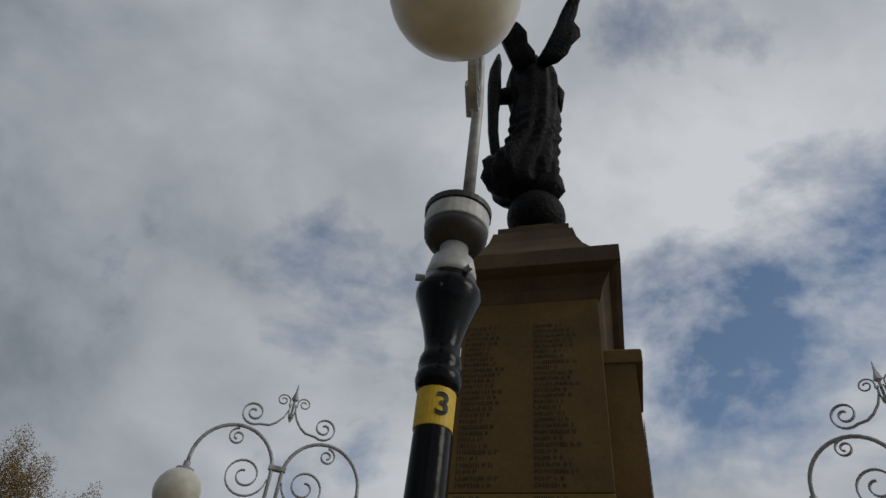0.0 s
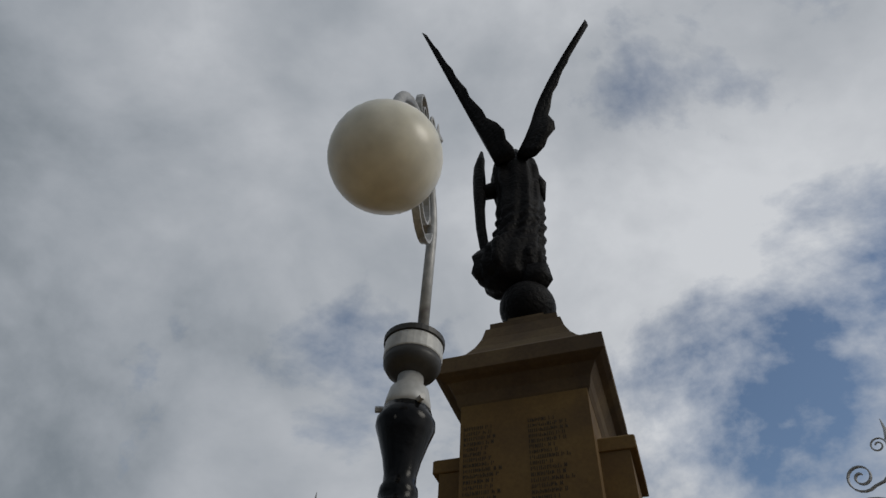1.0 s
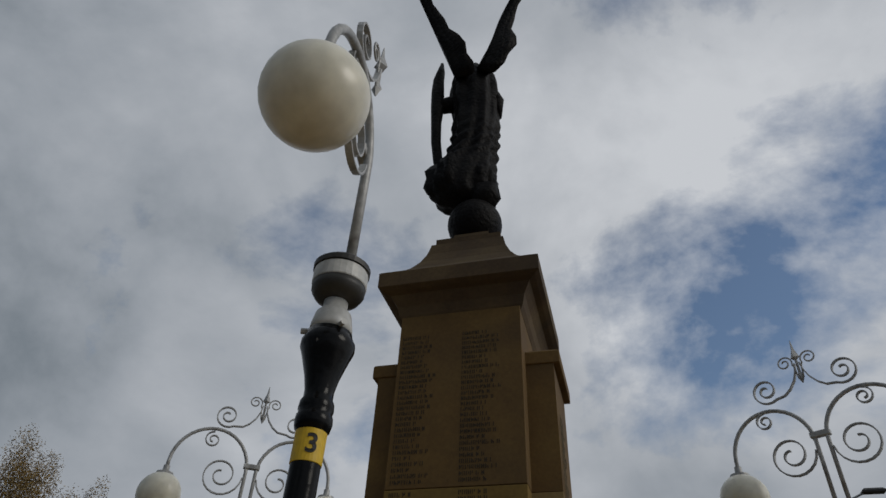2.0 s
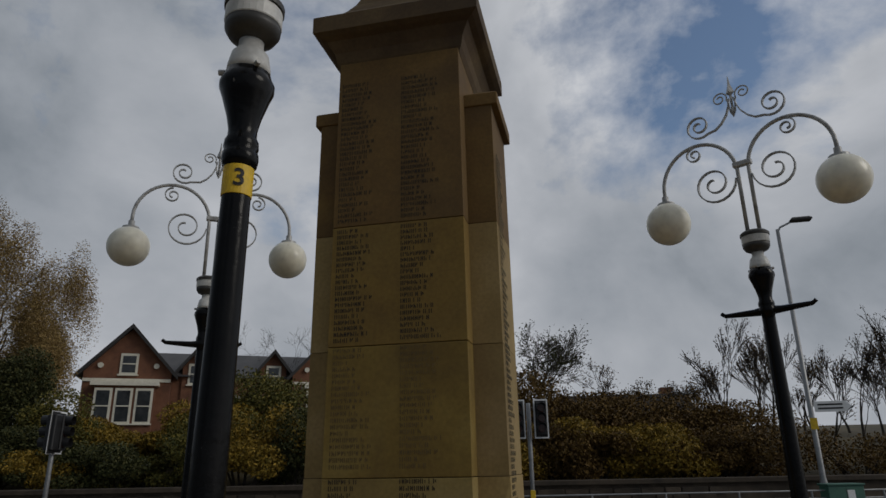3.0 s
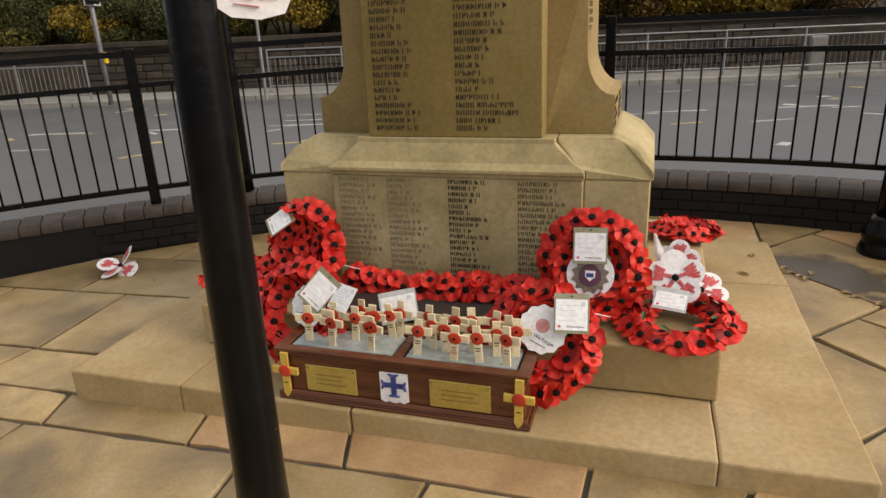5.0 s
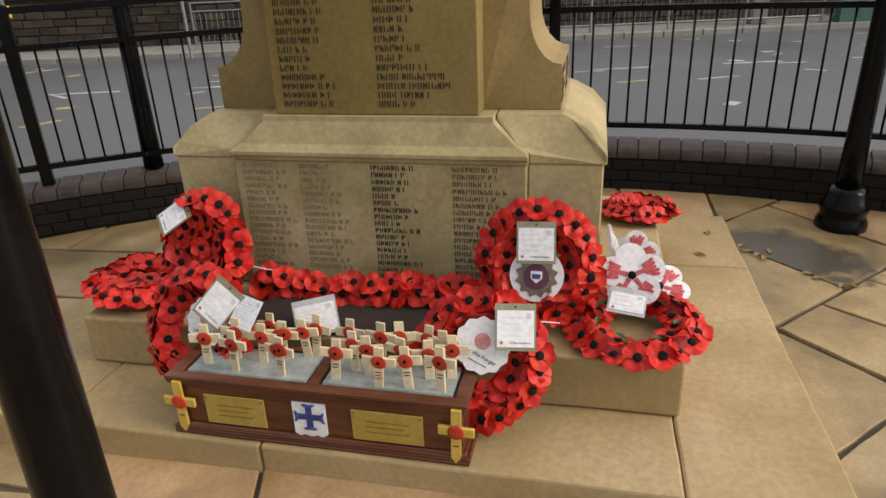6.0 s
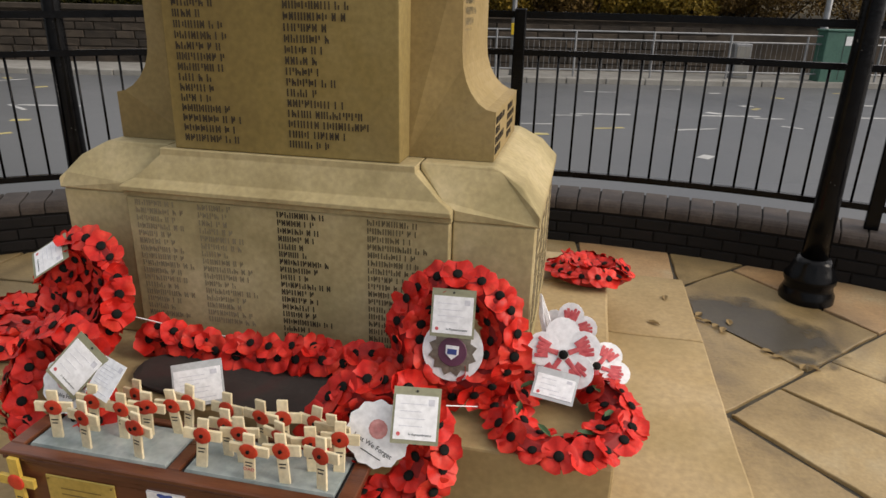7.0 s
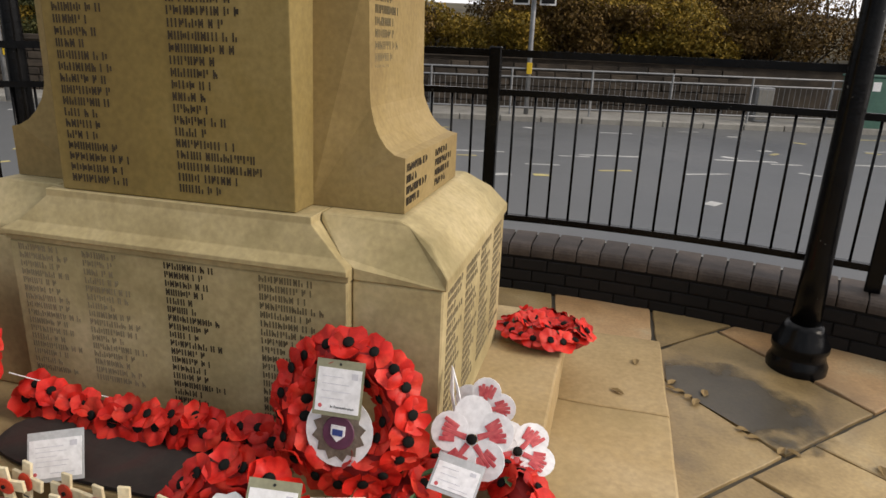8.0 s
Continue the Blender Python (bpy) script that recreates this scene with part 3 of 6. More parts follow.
near_lamp.matrix_basis = Matrix.Translation((-0.045, -1.82, -0.02)) @ Matrix.Rotation(radians(0.8), 4, "Y") @ pose(0, 0, 0, 0, 0, -80.8)
lamp(2.46, 1.755, -30.0, "black and silver double globe lamp post with scrolled arms", (0.69, 0.69), (True, True), 0, 0.05)
lamp(-2.43, 1.765, 33.6, "black and silver double globe lamp post with scrolled arms", (0.735, 0.735), (True, True), 0, 0.06)


# number band, ribbon and paper tag on the near post
YELLOW = material("yellow_band", [(0.62, 0.40, 0.01), (0.72, 0.48, 0.02)], 0.5, scale=8, grain=40, bump=0.05, stain=0.3, stain_color=(0.30, 0.19, 0.02))
BLACK_INK = material("black_ink", [(0.012, 0.012, 0.012), (0.02, 0.02, 0.02)], 0.6, bump=0)
RIBBON = material("red_ribbon", [(0.62, 0.03, 0.015), (0.75, 0.05, 0.02)], 0.45, scale=20, grain=80, bump=0.3)
PAPER = material("white_card", [(0.88, 0.88, 0.90), (0.93, 0.93, 0.94)], 0.35, scale=6, grain=50, bump=0.05, stain=0.12, stain_color=(0.55, 0.55, 0.6))
band = part("number_band", lathe([(0.0505, 2.861), (0.0512, 2.863), (0.0518, 2.965), (0.0512, 2.967)], 28), YELLOW, near_lamp, "yellow number band", smooth=False)
fc = bpy.data.curves.new("number", "FONT")
fc.body, fc.size, fc.align_x, fc.align_y, fc.extrude, fc.offset = "3", 0.086, "CENTER", "CENTER", 0.0015, 0.0015
tmp = bpy.data.objects.new("number", fc)
scene.collection.objects.link(tmp)
bpy.context.view_layer.update()
digit = bpy.data.meshes.new_from_object(tmp.evaluated_get(bpy.context.evaluated_depsgraph_get()))
bpy.data.objects.remove(tmp)
digit.materials.clear()
digit.materials.append(BLACK_INK)
view_side = 33.0 + 83.0
for v in digit.vertices:
    a = radians(view_side - 90) + v.co.x / 0.052
    r = 0.0525 + v.co.z
    v.co = Vector((r * math.cos(a), r * math.sin(a), 2.914 + v.co.y))
share("number", digit, Matrix.Identity(4), band, "black numeral three")
part("ribbon", lathe([(0.0585, 1.787), (0.060, 1.790), (0.0600, 1.814), (0.0585, 1.817)], 24), RIBBON, near_lamp, "red ribbon tied round the post")
knot = bmesh.new()
bmesh.ops.create_uvsphere(knot, u_segments=10, v_segments=6, radius=0.014, matrix=pose(0.064 * math.cos(radians(100)), 0.064 * math.sin(radians(100)), 1.802))
add_tube(knot, [(0.066 * math.cos(radians(100)), 0.066 * math.sin(radians(100)), 1.802), (-0.015, 0.085, 1.80), (-0.02, 0.10, 1.802)], 0.003, 6)
part("knot", knot, RIBBON, near_lamp)


# ---- bronze statue: one plain mesh ----
def statue():
    bm = bmesh.new()

    def loft(rings, sides=28, fold=0.06, seed=0.0, slung=0.0):
        """Rings of (x, y, z, rx, ry, turn)."""
        rows = []
        for x, y, z, rx, ry, turn in rings:
            row = []
            for k in range(sides):
                a = 2 * math.pi * k / sides
                f = 1 + fold * math.sin(6 * a + 2.1 * z + seed) + fold * 0.9 * math.sin(11 * a - 3.3 * z + seed) + 0.9 * fold * noise.noise(Vector((3 * math.cos(a), 3 * math.sin(a), 5 * z + seed)))
                if slung:
                    band_ = math.exp(-((z - 6.70) / 0.24) ** 2)
                    f += slung * band_ * math.sin(46 * z - 3.4 * math.cos(a - 0.4) * 2.2 + 3.0 * noise.noise(Vector((2 * math.cos(a), 2 * math.sin(a), 3 * z))))
                px, py = rx * f * math.cos(a), ry * f * math.sin(a)
                ct, st = math.cos(turn), math.sin(turn)
                row.append(bm.verts.new((x + px * ct - py * st, y + px * st + py * ct, z)))
            rows.append(row)
        for a, b in zip(rows, rows[1:]):
            for k in range(sides):
                bm.faces.new((a[k], a[(k + 1) % sides], b[(k + 1) % sides], b[k]))
        bm.faces.new(rows[0][::-1])
        bm.faces.new(rows[-1])

    c0 = 0.46
    base = [(5.97, -0.02, 0.13), (6.04, -0.08, 0.24), (6.12, -0.12, 0.28), (6.22, -0.12, 0.30), (6.32, -0.11, 0.295), (6.44, -0.09, 0.27), (6.58, -0.05, 0.235), (6.72, -0.02, 0.215), (6.88, -0.01, 0.215), (7.02, -0.01, 0.222), (7.14, -0.005, 0.215), (7.25, -0.01, 0.225), (7.42, -0.02, 0.24), (7.6, -0.03, 0.235), (7.75, -0.03, 0.21), (7.86, -0.03, 0.16), (7.92, -0.03, 0.08)]
    zs, xs_, rs_ = zip(*base)
    dense = np.linspace(zs[0], zs[-1], 84)
    loft([(float(np.interp(z, zs, xs_)), c0 - 0.02 * (z - 6), float(z), float(np.interp(z, zs, rs_)), float(np.interp(z, zs, rs_)) * 0.82, 0.2) for z in dense], 72, 0.05, slung=0.075)
    # bunched hem of the robe
    loft([(-0.13, c0 - 0.03, z, r, r * 0.8, 0.4) for z, r in ((6.06, 0.16), (6.12, 0.255), (6.2, 0.285), (6.29, 0.27), (6.37, 0.285), (6.45, 0.24), (6.52, 0.16))], 40, 0.12, 1.3)
    loft([(0.06, c0 - 0.06, z, r, r, 0.0) for z, r in ((6.12, 0.06), (6.2, 0.125), (6.27, 0.14), (6.34, 0.11), (6.40, 0.05))], 20, 0.14, 3.3)
    loft([(0.03, c0 - 0.02, 5.90, 0.10, 0.09, 0), (0.10, c0 - 0.08, 5.97, 0.12, 0.11, 0), (0.12, c0 - 0.10, 6.10, 0.09, 0.1, 0)], 14, 0.1, 2.0)
    # head, bowed away
    loft([(-0.03, c0 + 0.12, 7.82, 0.05, 0.05, 0), (-0.03, c0 + 0.14, 7.90, 0.11, 0.12, 0), (-0.03, c0 + 0.15, 8.02, 0.10, 0.11, 0), (-0.03, c0 + 0.15, 8.1, 0.04, 0.05, 0)], 14, 0.05, 1.0)
    # raised arm and the drape that trails from it
    add_tube(bm, [(-0.30, c0 - 0.06, 6.36), (-0.345, c0 - 0.09, 6.55), (-0.37, c0 - 0.11, 6.80), (-0.375, c0 - 0.13, 7.05), (-0.37, c0 - 0.14, 7.28), (-0.375, c0 - 0.15, 7.50), (-0.375, c0 - 0.15, 7.68), (-0.355, c0 - 0.16, 7.80), (-0.345, c0 - 0.16, 7.96)], [0.05, 0.045, 0.048, 0.052, 0.068, 0.066, 0.058, 0.045, 0.016], 12)
    add_tube(bm, [(-0.16, c0 - 0.02, 7.42), (-0.27, c0 - 0.08, 7.36), (-0.36, c0 - 0.13, 7.28)], [0.10, 0.085, 0.07], 12)
    add_tube(bm, [(0.14, c0, 7.55), (0.215, c0 - 0.02, 7.36), (0.20, c0 + 0.04, 7.18)], [0.07, 0.062, 0.04], 10)

    # wings: rows of overlapping feathers on a tapering blade
    def wing(root, tip, out, width, lobe, bend=0.09):
        root, tip, out = Vector(root), Vector(tip), Vector(out).normalized()
        n = 18
        for layer, (w0, off) in enumerate(((1.0, 0.0), (0.7, 0.025), (0.42, 0.045))):
            spine = []
            for i in range(n + 1):
                t = i / n
                p = root.lerp(tip, t)
                bow = math.sin(math.pi * t) * bend
                spine.append((p - out * bow, t))
            rows = []
            thick = (tip - root).cross(out).normalized()
            for p, t in spine:
                w = width * w0 * ((1 - t) ** 0.75) * (0.75 + lobe * math.exp(-((t - 0.16) / 0.12) ** 2)) + 0.012
                wav = 1 + 0.10 * math.sin(t * 40 + layer)
                rows.append([bm.verts.new(p + out * (0.0 * w)), bm.verts.new(p + out * (w * 0.5) + thick * (0.03 * (1 - t) + off)), bm.verts.new(p + out * (w * wav)), bm.verts.new(p + out * (w * 0.5) - thick * (0.03 * (1 - t) + off))])
            for a, b in zip(rows, rows[1:]):
                for k in range(4):
                    bm.faces.new((a[k], a[(k + 1) % 4], b[(k + 1) % 4], b[k]))
            bm.faces.new(rows[0][::-1])
            bm.faces.new(rows[-1])

    wing((-0.18, 0.26, 7.58), (-0.86, -0.40, 9.72), (0.75, -0.35, -0.25), 0.30, 0.35, 0.01)
    wing((0.03, 0.28, 7.66), (1.02, 0.0, 9.64), (0.75, -0.2, -0.42), 0.26, 0.75)
    bmesh.ops.recalc_face_normals(bm, faces=bm.faces[:])
    ob = part("statue", bm, BRONZE, None, smooth=True)
    return tagged(ob, "dark bronze winged victory statue standing on a ball", "statue")


statue()

# ---- wreaths and cards ----
POPPY = material("poppy_red", [(0.48, 0.010, 0.007), (0.64, 0.020, 0.012), (0.74, 0.06, 0.032)], 0.5, scale=14, grain=70, bump=0.25, vary=0.18, spec=0.35)
POPPY_BLACK = material("poppy_centre", [(0.008, 0.008, 0.008), (0.018, 0.018, 0.016)], 0.85, scale=30, grain=90, bump=0.3, spec=0.1)
BACKING = material("wreath_backing", [(0.22, 0.008, 0.006), (0.34, 0.012, 0.01)], 0.7, scale=12, grain=60)
LEAF_GREEN = material("poppy_leaf", [(0.03, 0.07, 0.02), (0.06, 0.12, 0.04)], 0.6, scale=14, grain=60)
INK_BAR = material("faint_ink", [(0.60, 0.60, 0.65), (0.70, 0.70, 0.75)], 0.7, bump=0)
INK_RED = material("red_print", [(0.55, 0.05, 0.07), (0.70, 0.16, 0.16)], 0.6, scale=30, bump=0)
OLIVE = material("card_header", [(0.24, 0.24, 0.15), (0.34, 0.33, 0.22)], 0.6, bump=0)
rnd = random.Random(7)


def petal_mesh(variant):
    """Three broad, overlapping, softly cupped petals."""
    r2 = random.Random(variant)
    bm = bmesh.new()
    for k in range(3):
        a0 = k * 2 * math.pi / 3 + r2.uniform(-0.25, 0.25)
        cup = r2.uniform(0.05, 0.75)
        lift = 0.0022 * k + 0.001
        curl = r2.uniform(-0.009, 0.007)
        rows = []
        for t in (0.10, 0.45, 0.8, 1.0):
            row = []
            for j in range(8):
                s = (j / 7 - 0.5) * 2
                ang = a0 + s * 1.25 * (1 - 0.12 * t)
                rr = 0.047 * t * (1 - 0.16 * s * s * t) * (1 + (0.05 * math.sin(7 * s + variant + k) if t > 0.9 else 0))
                z = lift + 0.017 * cup * t * t + 0.0045 * math.sin(6 * s + k + variant) * t + (curl if t > 0.9 else 0)
                row.append(bm.verts.new((rr * math.cos(ang), rr * math.sin(ang), z)))
            rows.append(row)
        for a, b in zip(rows, rows[1:]):
            for j in range(7):
                bm.faces.new((a[j], a[j + 1], b[j + 1], b[j]))
    for f in bm.faces:
        f.smooth = True
    me = bpy.data.meshes.new("poppy")
    bm.to_mesh(me)
    bm.free()
    me.materials.append(POPPY)
    return me


def text_mesh(body, size, material_):
    fc_ = bpy.data.curves.new("writing", "FONT")
    fc_.body, fc_.size, fc_.align_x, fc_.align_y, fc_.extrude = body, size, "CENTER", "CENTER", 0.0003
    tmp_ = bpy.data.objects.new("writing", fc_)
    scene.collection.objects.link(tmp_)
    bpy.context.view_layer.update()
    me = bpy.data.meshes.new_from_object(tmp_.evaluated_get(bpy.context.evaluated_depsgraph_get()))
    bpy.data.objects.remove(tmp_)
    me.materials.clear()
    me.materials.append(material_)
    return me


PETALS = [petal_mesh(v) for v in range(11)]
cb = lathe([(0.012, 0.0), (0.0135, 0.003), (0.011, 0.0055), (0.005, 0.0065)], 10)
for f in cb.faces:
    f.smooth = True
CENTRE = bpy.data.meshes.new("centre")
cb.to_mesh(CENTRE)
cb.free()
CENTRE.materials.append(POPPY_BLACK)


def poppy(parent, p, normal, size=1.0, spin=0.0):
    m = Matrix.Translation(p) @ Vector(normal).to_track_quat("Z", "Y").to_matrix().to_4x4() @ pose(0, 0, 0, 0, 0, spin) @ Matrix.Scale(size, 4)
    ob = share("poppy", rnd.choice(PETALS), m, parent)
    share("centre", CENTRE, Matrix.Translation((0, 0, 0.006)), ob)
    return ob


def wreath(m, label, radius=0.25, rows=2, squash=1.0, n=16, filled=False):
    ob = thing("poppy_wreath", m, label, "wreath", "poppy wreaths at the memorial")
    mid, tr = radius - 0.078, 0.058
    loop = [(mid * math.cos(a) * squash, mid * math.sin(a), 0.028) for a in np.linspace(0, 2 * math.pi, 41)]
    part("ring", tube(loop, tr, 10, False, 0.62), BACKING, ob, "dark red moulded ring")
    if filled:
        part("backing", lathe([(mid, 0.004), (mid, 0.022), (mid * 0.4, 0.026)], 24), BACKING, ob, "dark red moulded backing")
    if filled:
        for i in range(7):
            a = 2 * math.pi * i / 6 + 0.3
            rr = 0.0 if i == 6 else mid - 0.085
            poppy(ob, Vector((rr * math.cos(a), rr * math.sin(a), 0.036 + rnd.uniform(0, 0.012))), Vector((rnd.uniform(-0.4, 0.4), rnd.uniform(-0.4, 0.4), 1)), rnd.uniform(1.05, 1.25), rnd.uniform(0, 360))
    for row in range(rows):
        lean = (-0.75, 0.75)[row] if rows == 2 else (-0.9, 0.0, 0.9)[row]
        count = int(n * (1 + 0.22 * lean))
        for i in range(count):
            a = 2 * math.pi * (i + 0.5 * row + rnd.uniform(-0.15, 0.15)) / count
            rr = mid + 0.052 * lean
            out = Vector((math.cos(a), math.sin(a), 0))
            nrm = (out * lean * 0.8 + Vector((rnd.uniform(-0.4, 0.4), rnd.uniform(-0.4, 0.4), 1))).normalized()
            p = Vector((rr * math.cos(a) * squash, rr * math.sin(a), 0.056 - 0.012 * abs(lean) + rnd.uniform(-0.004, 0.008)))
            poppy(ob, p, nrm, rnd.uniform(1.16, 1.36), rnd.uniform(0, 360))
    return ob


IN_REMEMBRANCE = text_mesh("In Remembrance", 0.0105, BLACK_INK)
LEST = text_mesh("Lest We Forget", 0.021, BLACK_INK)


def card(m, label, w=0.105, h=0.115, header=True, lines=4, sleeve=True):
    """A printed card in a clear sleeve; writing as bars. It lies in its own xy plane."""
    ob = thing("message_card", m, label, "card", "cards on the wreaths")
    part("card", box((-w / 2, -h / 2, 0), (w / 2, h / 2, 0.0015)), PAPER, ob)
    if sleeve:
        e = 0.007
        part("sleeve_edge", box((-w / 2 - e, -h / 2 - 0.012, -0.002), (w / 2 + e, h / 2 + 0.024, -0.0006)), OLIVE if header else SLEEVE_GREY, ob, "edge of the clear sleeve")
    if header:
        part("hole", lathe([(0.004, 0.0012), (0.004, 0.002)], 8, (0, h / 2 + 0.012, 0)), BLACK_INK, ob)
    for i in range(lines):
        y = h * (0.30 - 0.62 * i / max(1, lines - 1) * 0.8)
        part("line", box((-w * 0.38, y - 0.0009, 0.0016), (w * (0.0 + 0.3 * rnd.random()), y + 0.0009, 0.0022)), INK_BAR, ob)
    part("print", box((w * 0.28, h * 0.28, 0.0016), (w * 0.42, h * 0.42, 0.0022)), INK_BAR, ob)
    part("print", lathe([(0.006, 0.0016), (0.006, 0.0022)], 10, (-w * 0.38, -h * 0.38, 0)), INK_RED, ob)
    if header:
        share("writing", IN_REMEMBRANCE, pose(w * 0.12, -h * 0.38, 0.0019) @ Matrix.Scale(w / 0.135, 4), ob, "black printed words")
    else:
        part("line", box((-w * 0.1, -h * 0.39, 0.0016), (w * 0.36, -h * 0.37, 0.0022)), INK_BAR, ob)
    return ob


SLEEVE_GREY = material("sleeve_grey", [(0.45, 0.46, 0.47), (0.58, 0.59, 0.6)], 0.25, scale=12, bump=0.05)


def frame_at(p, normal, up=(0, 0, 1), spin=0.0):
    """A pose at p whose z looks along normal and whose y is as near to up as can be."""
    z = Vector(normal).normalized()
    x = Vector(up).cross(z).normalized()
    y = z.cross(x)
    m = Matrix((x, y, z)).transposed().to_4x4()
    return Matrix.Translation(p) @ m @ pose(0, 0, 0, 0, 0, spin)


# leaning on the plinth, with a badge and a card
W1 = frame_at((0.705, -0.20, 0.605), (-0.02, -1, 0.30))
wreath(W1, "upright red poppy wreath with badge leaning on the plinth", 0.245)
card(W1 @ pose(-0.005, 0.078, 0.102, -4, 0, 2), "white message card in a clear sleeve on a wreath", 0.135, 0.125)
BADGE = material("badge_silver", [(0.16, 0.13, 0.10), (0.34, 0.30, 0.24)], 0.4, metal=0.5, scale=30, grain=90, bump=0.4)
BLUE = material("badge_blue", [(0.03, 0.05, 0.20), (0.05, 0.08, 0.28)], 0.4, bump=0)
PURPLE = material("badge_purple", [(0.10, 0.035, 0.07), (0.16, 0.05, 0.10)], 0.5, bump=0)
badge = thing("badge_disc", W1 @ pose(0.0, -0.045, 0.074), "white disc with a crested silver badge", "badge")
part("disc", lathe([(0.105, -0.002), (0.105, 0.001)], 28), PAPER, badge)
part("rosette", prism([((0.085 if k % 2 else 0.068) * math.cos(math.pi * k / 12), (0.085 if k % 2 else 0.068) * math.sin(math.pi * k / 12)) for k in range(24)], -0.004, -0.001), BADGE, badge).matrix_basis = pose(0, -0.005, 0, -90)
part("roundel", lathe([(0.05, 0.004), (0.048, 0.007)], 20, (0, -0.005, 0)), PURPLE, badge)
part("shield", prism([(-0.022, 0.022), (0.022, 0.022), (0.022, -0.006), (0, -0.026), (-0.022, -0.006)], -0.011, -0.0072), PAPER, badge).matrix_basis = pose(0, -0.005, 0, -90)
part("shield_bars", box((-0.016, -0.012, 0.0112), (0.016, 0.006, 0.013)), BLUE, badge)

# on the upper step
wreath(pose(1.085, -0.27, 0.354, 5, -3, 20), "red poppy wreath lying on the upper step", 0.265)
wreath(pose(1.165, 1.09, 0.348, 0, 4, 70), "red poppy wreath lying on the step beside the plinth", 0.225, filled=True)
wreath(pose(-1.125, -0.17, 0.354, 3, 4, 50), "red poppy wreath lying flat on the step", 0.28, n=18, filled=True)
def greenery(ob_m, r, count):
    for k in range(count):
        a = 2 * math.pi * k / count + 0.4
        lb = bmesh.new()
        pts = [(-0.03, 0, 0), (-0.01, 0.011, 0.005), (0.018, 0.009, 0.006), (0.035, 0, 0.002), (0.016, -0.010, 0.006), (-0.012, -0.010, 0.004)]
        vs = [lb.verts.new(p) for p in pts]
        mid_v = lb.verts.new((0, 0, 0.0))
        for i in range(6):
            lb.faces.new((mid_v, vs[i], vs[(i + 1) % 6]))
        part("leaf", lb, LEAF_GREEN, ob_m).matrix_basis = pose(r * math.cos(a), r * math.sin(a), 0.075, 0, 14, math.degrees(a) + 70)


for ob_w in [o for o in scene.objects if o.name.startswith("poppy_wreath")][1:3]:
    greenery(ob_w, 0.15, 7)
# leaning on the upper step
W4 = frame_at((0.532, -0.565, 0.372), (0.0, -1, 0.45))
wreath(W4, "red poppy wreath with white centre leaning on the step", 0.25, n=17)
card(W4 @ pose(0.128, 0.125, 0.112, -10, 4, 3), "white message card in a clear sleeve on a wreath", 0.128, 0.128)
W6 = frame_at((-0.73, -0.22, 0.60), (-0.25, -1, 0.34))
wreath(W6, "upright red poppy wreath leaning on the plinth end", 0.25, filled=True)
card(W6 @ pose(-0.13, 0.12, 0.10, -20, -20, -38), "white message card hanging off a poppy wreath", 0.12, 0.12)
W7 = frame_at((-0.60, -0.555, 0.39), (-0.20, -1, 0.45))
wreath(W7, "red poppy wreath leaning on the step behind the box", 0.26, n=17)
card(W7 @ pose(0.145, 0.125, 0.112, -8, 12, -33), "white message card in a clear sleeve on a wreath", 0.12, 0.14)
card(W7 @ pose(0.275, 0.115, 0.105, -18, -10, -6), "folded white sheet with faint printed lines", 0.12, 0.12, False, 6, False)


def scalloped(m, r, label):
    ob = thing("paper_disc", m, label, "paper disc")
    n = 48
    ring = [(r * (1 + 0.045 * math.cos(12 * 2 * math.pi * k / n)) * math.cos(2 * math.pi * k / n), r * (1 + 0.045 * math.cos(12 * 2 * math.pi * k / n)) * math.sin(2 * math.pi * k / n)) for k in range(n)]
    part("disc", prism(ring, -0.0015, 0), PAPER, ob).matrix_basis = pose(0, 0, 0, -90)
    part("print", lathe([(r * 0.30, 0.002), (r * 0.26, 0.0032)], 12, (0.0, r * 0.15, 0)), PINK_PRINT, ob, "faded red flower print")
    share("writing", LEST, pose(-r * 0.12, -r * 0.36, 0.0022, 0, 0, -24), ob, "black written words")
    part("line", box((-0.035, -0.0012, 0), (0.035, 0.0012, 0.0008)), BLACK_INK, ob).matrix_basis = pose(-r * 0.16, -r * 0.62, 0.0022, 0, 0, -24)
    return ob


PINK_PRINT = material("pink_print", [(0.60, 0.20, 0.20), (0.75, 0.38, 0.36)], 0.7, scale=40, bump=0)
scalloped(W4 @ pose(0.012, 0.055, 0.085, 0, 0, 0), 0.1, "white scalloped paper disc with faded red flower")
scalloped(W7 @ pose(0.085, 0.05, 0.088, 0, 0, 30), 0.095, "white scalloped paper disc inside a wreath")

# long wreath against the foot of the plinth, over an added dark oval for shade
SHADE_SHEET = material("garland_shade_sheet", [(0.018, 0.013, 0.011), (0.035, 0.026, 0.022)], 0.8, scale=9, grain=60, bump=0.2, stain=0.4, stain_color=(0.06, 0.012, 0.01))
garland = thing("poppy_garland", pose(0.01, -0.20, 0.347), "long red poppy garland over a dark shade sheet before the plinth", "garland", "poppy wreaths at the memorial")
shade_rim = [(0.50 * math.copysign(abs(math.cos(a)) ** 0.7, math.cos(a)), -0.13 + 0.13 * math.copysign(abs(math.sin(a)) ** 0.8, math.sin(a))) for a in np.linspace(0, 2 * math.pi, 32, endpoint=False)]
bb = bmesh.new()
lo_ring = [bb.verts.new((x, y, 0.004)) for x, y in shade_rim]
hi_ring = [bb.verts.new((x, y, 0.016 + 0.25 * max(0.0, y + 0.15))) for x, y in shade_rim]
bb.faces.new(hi_ring)
bb.faces.new(lo_ring[::-1])
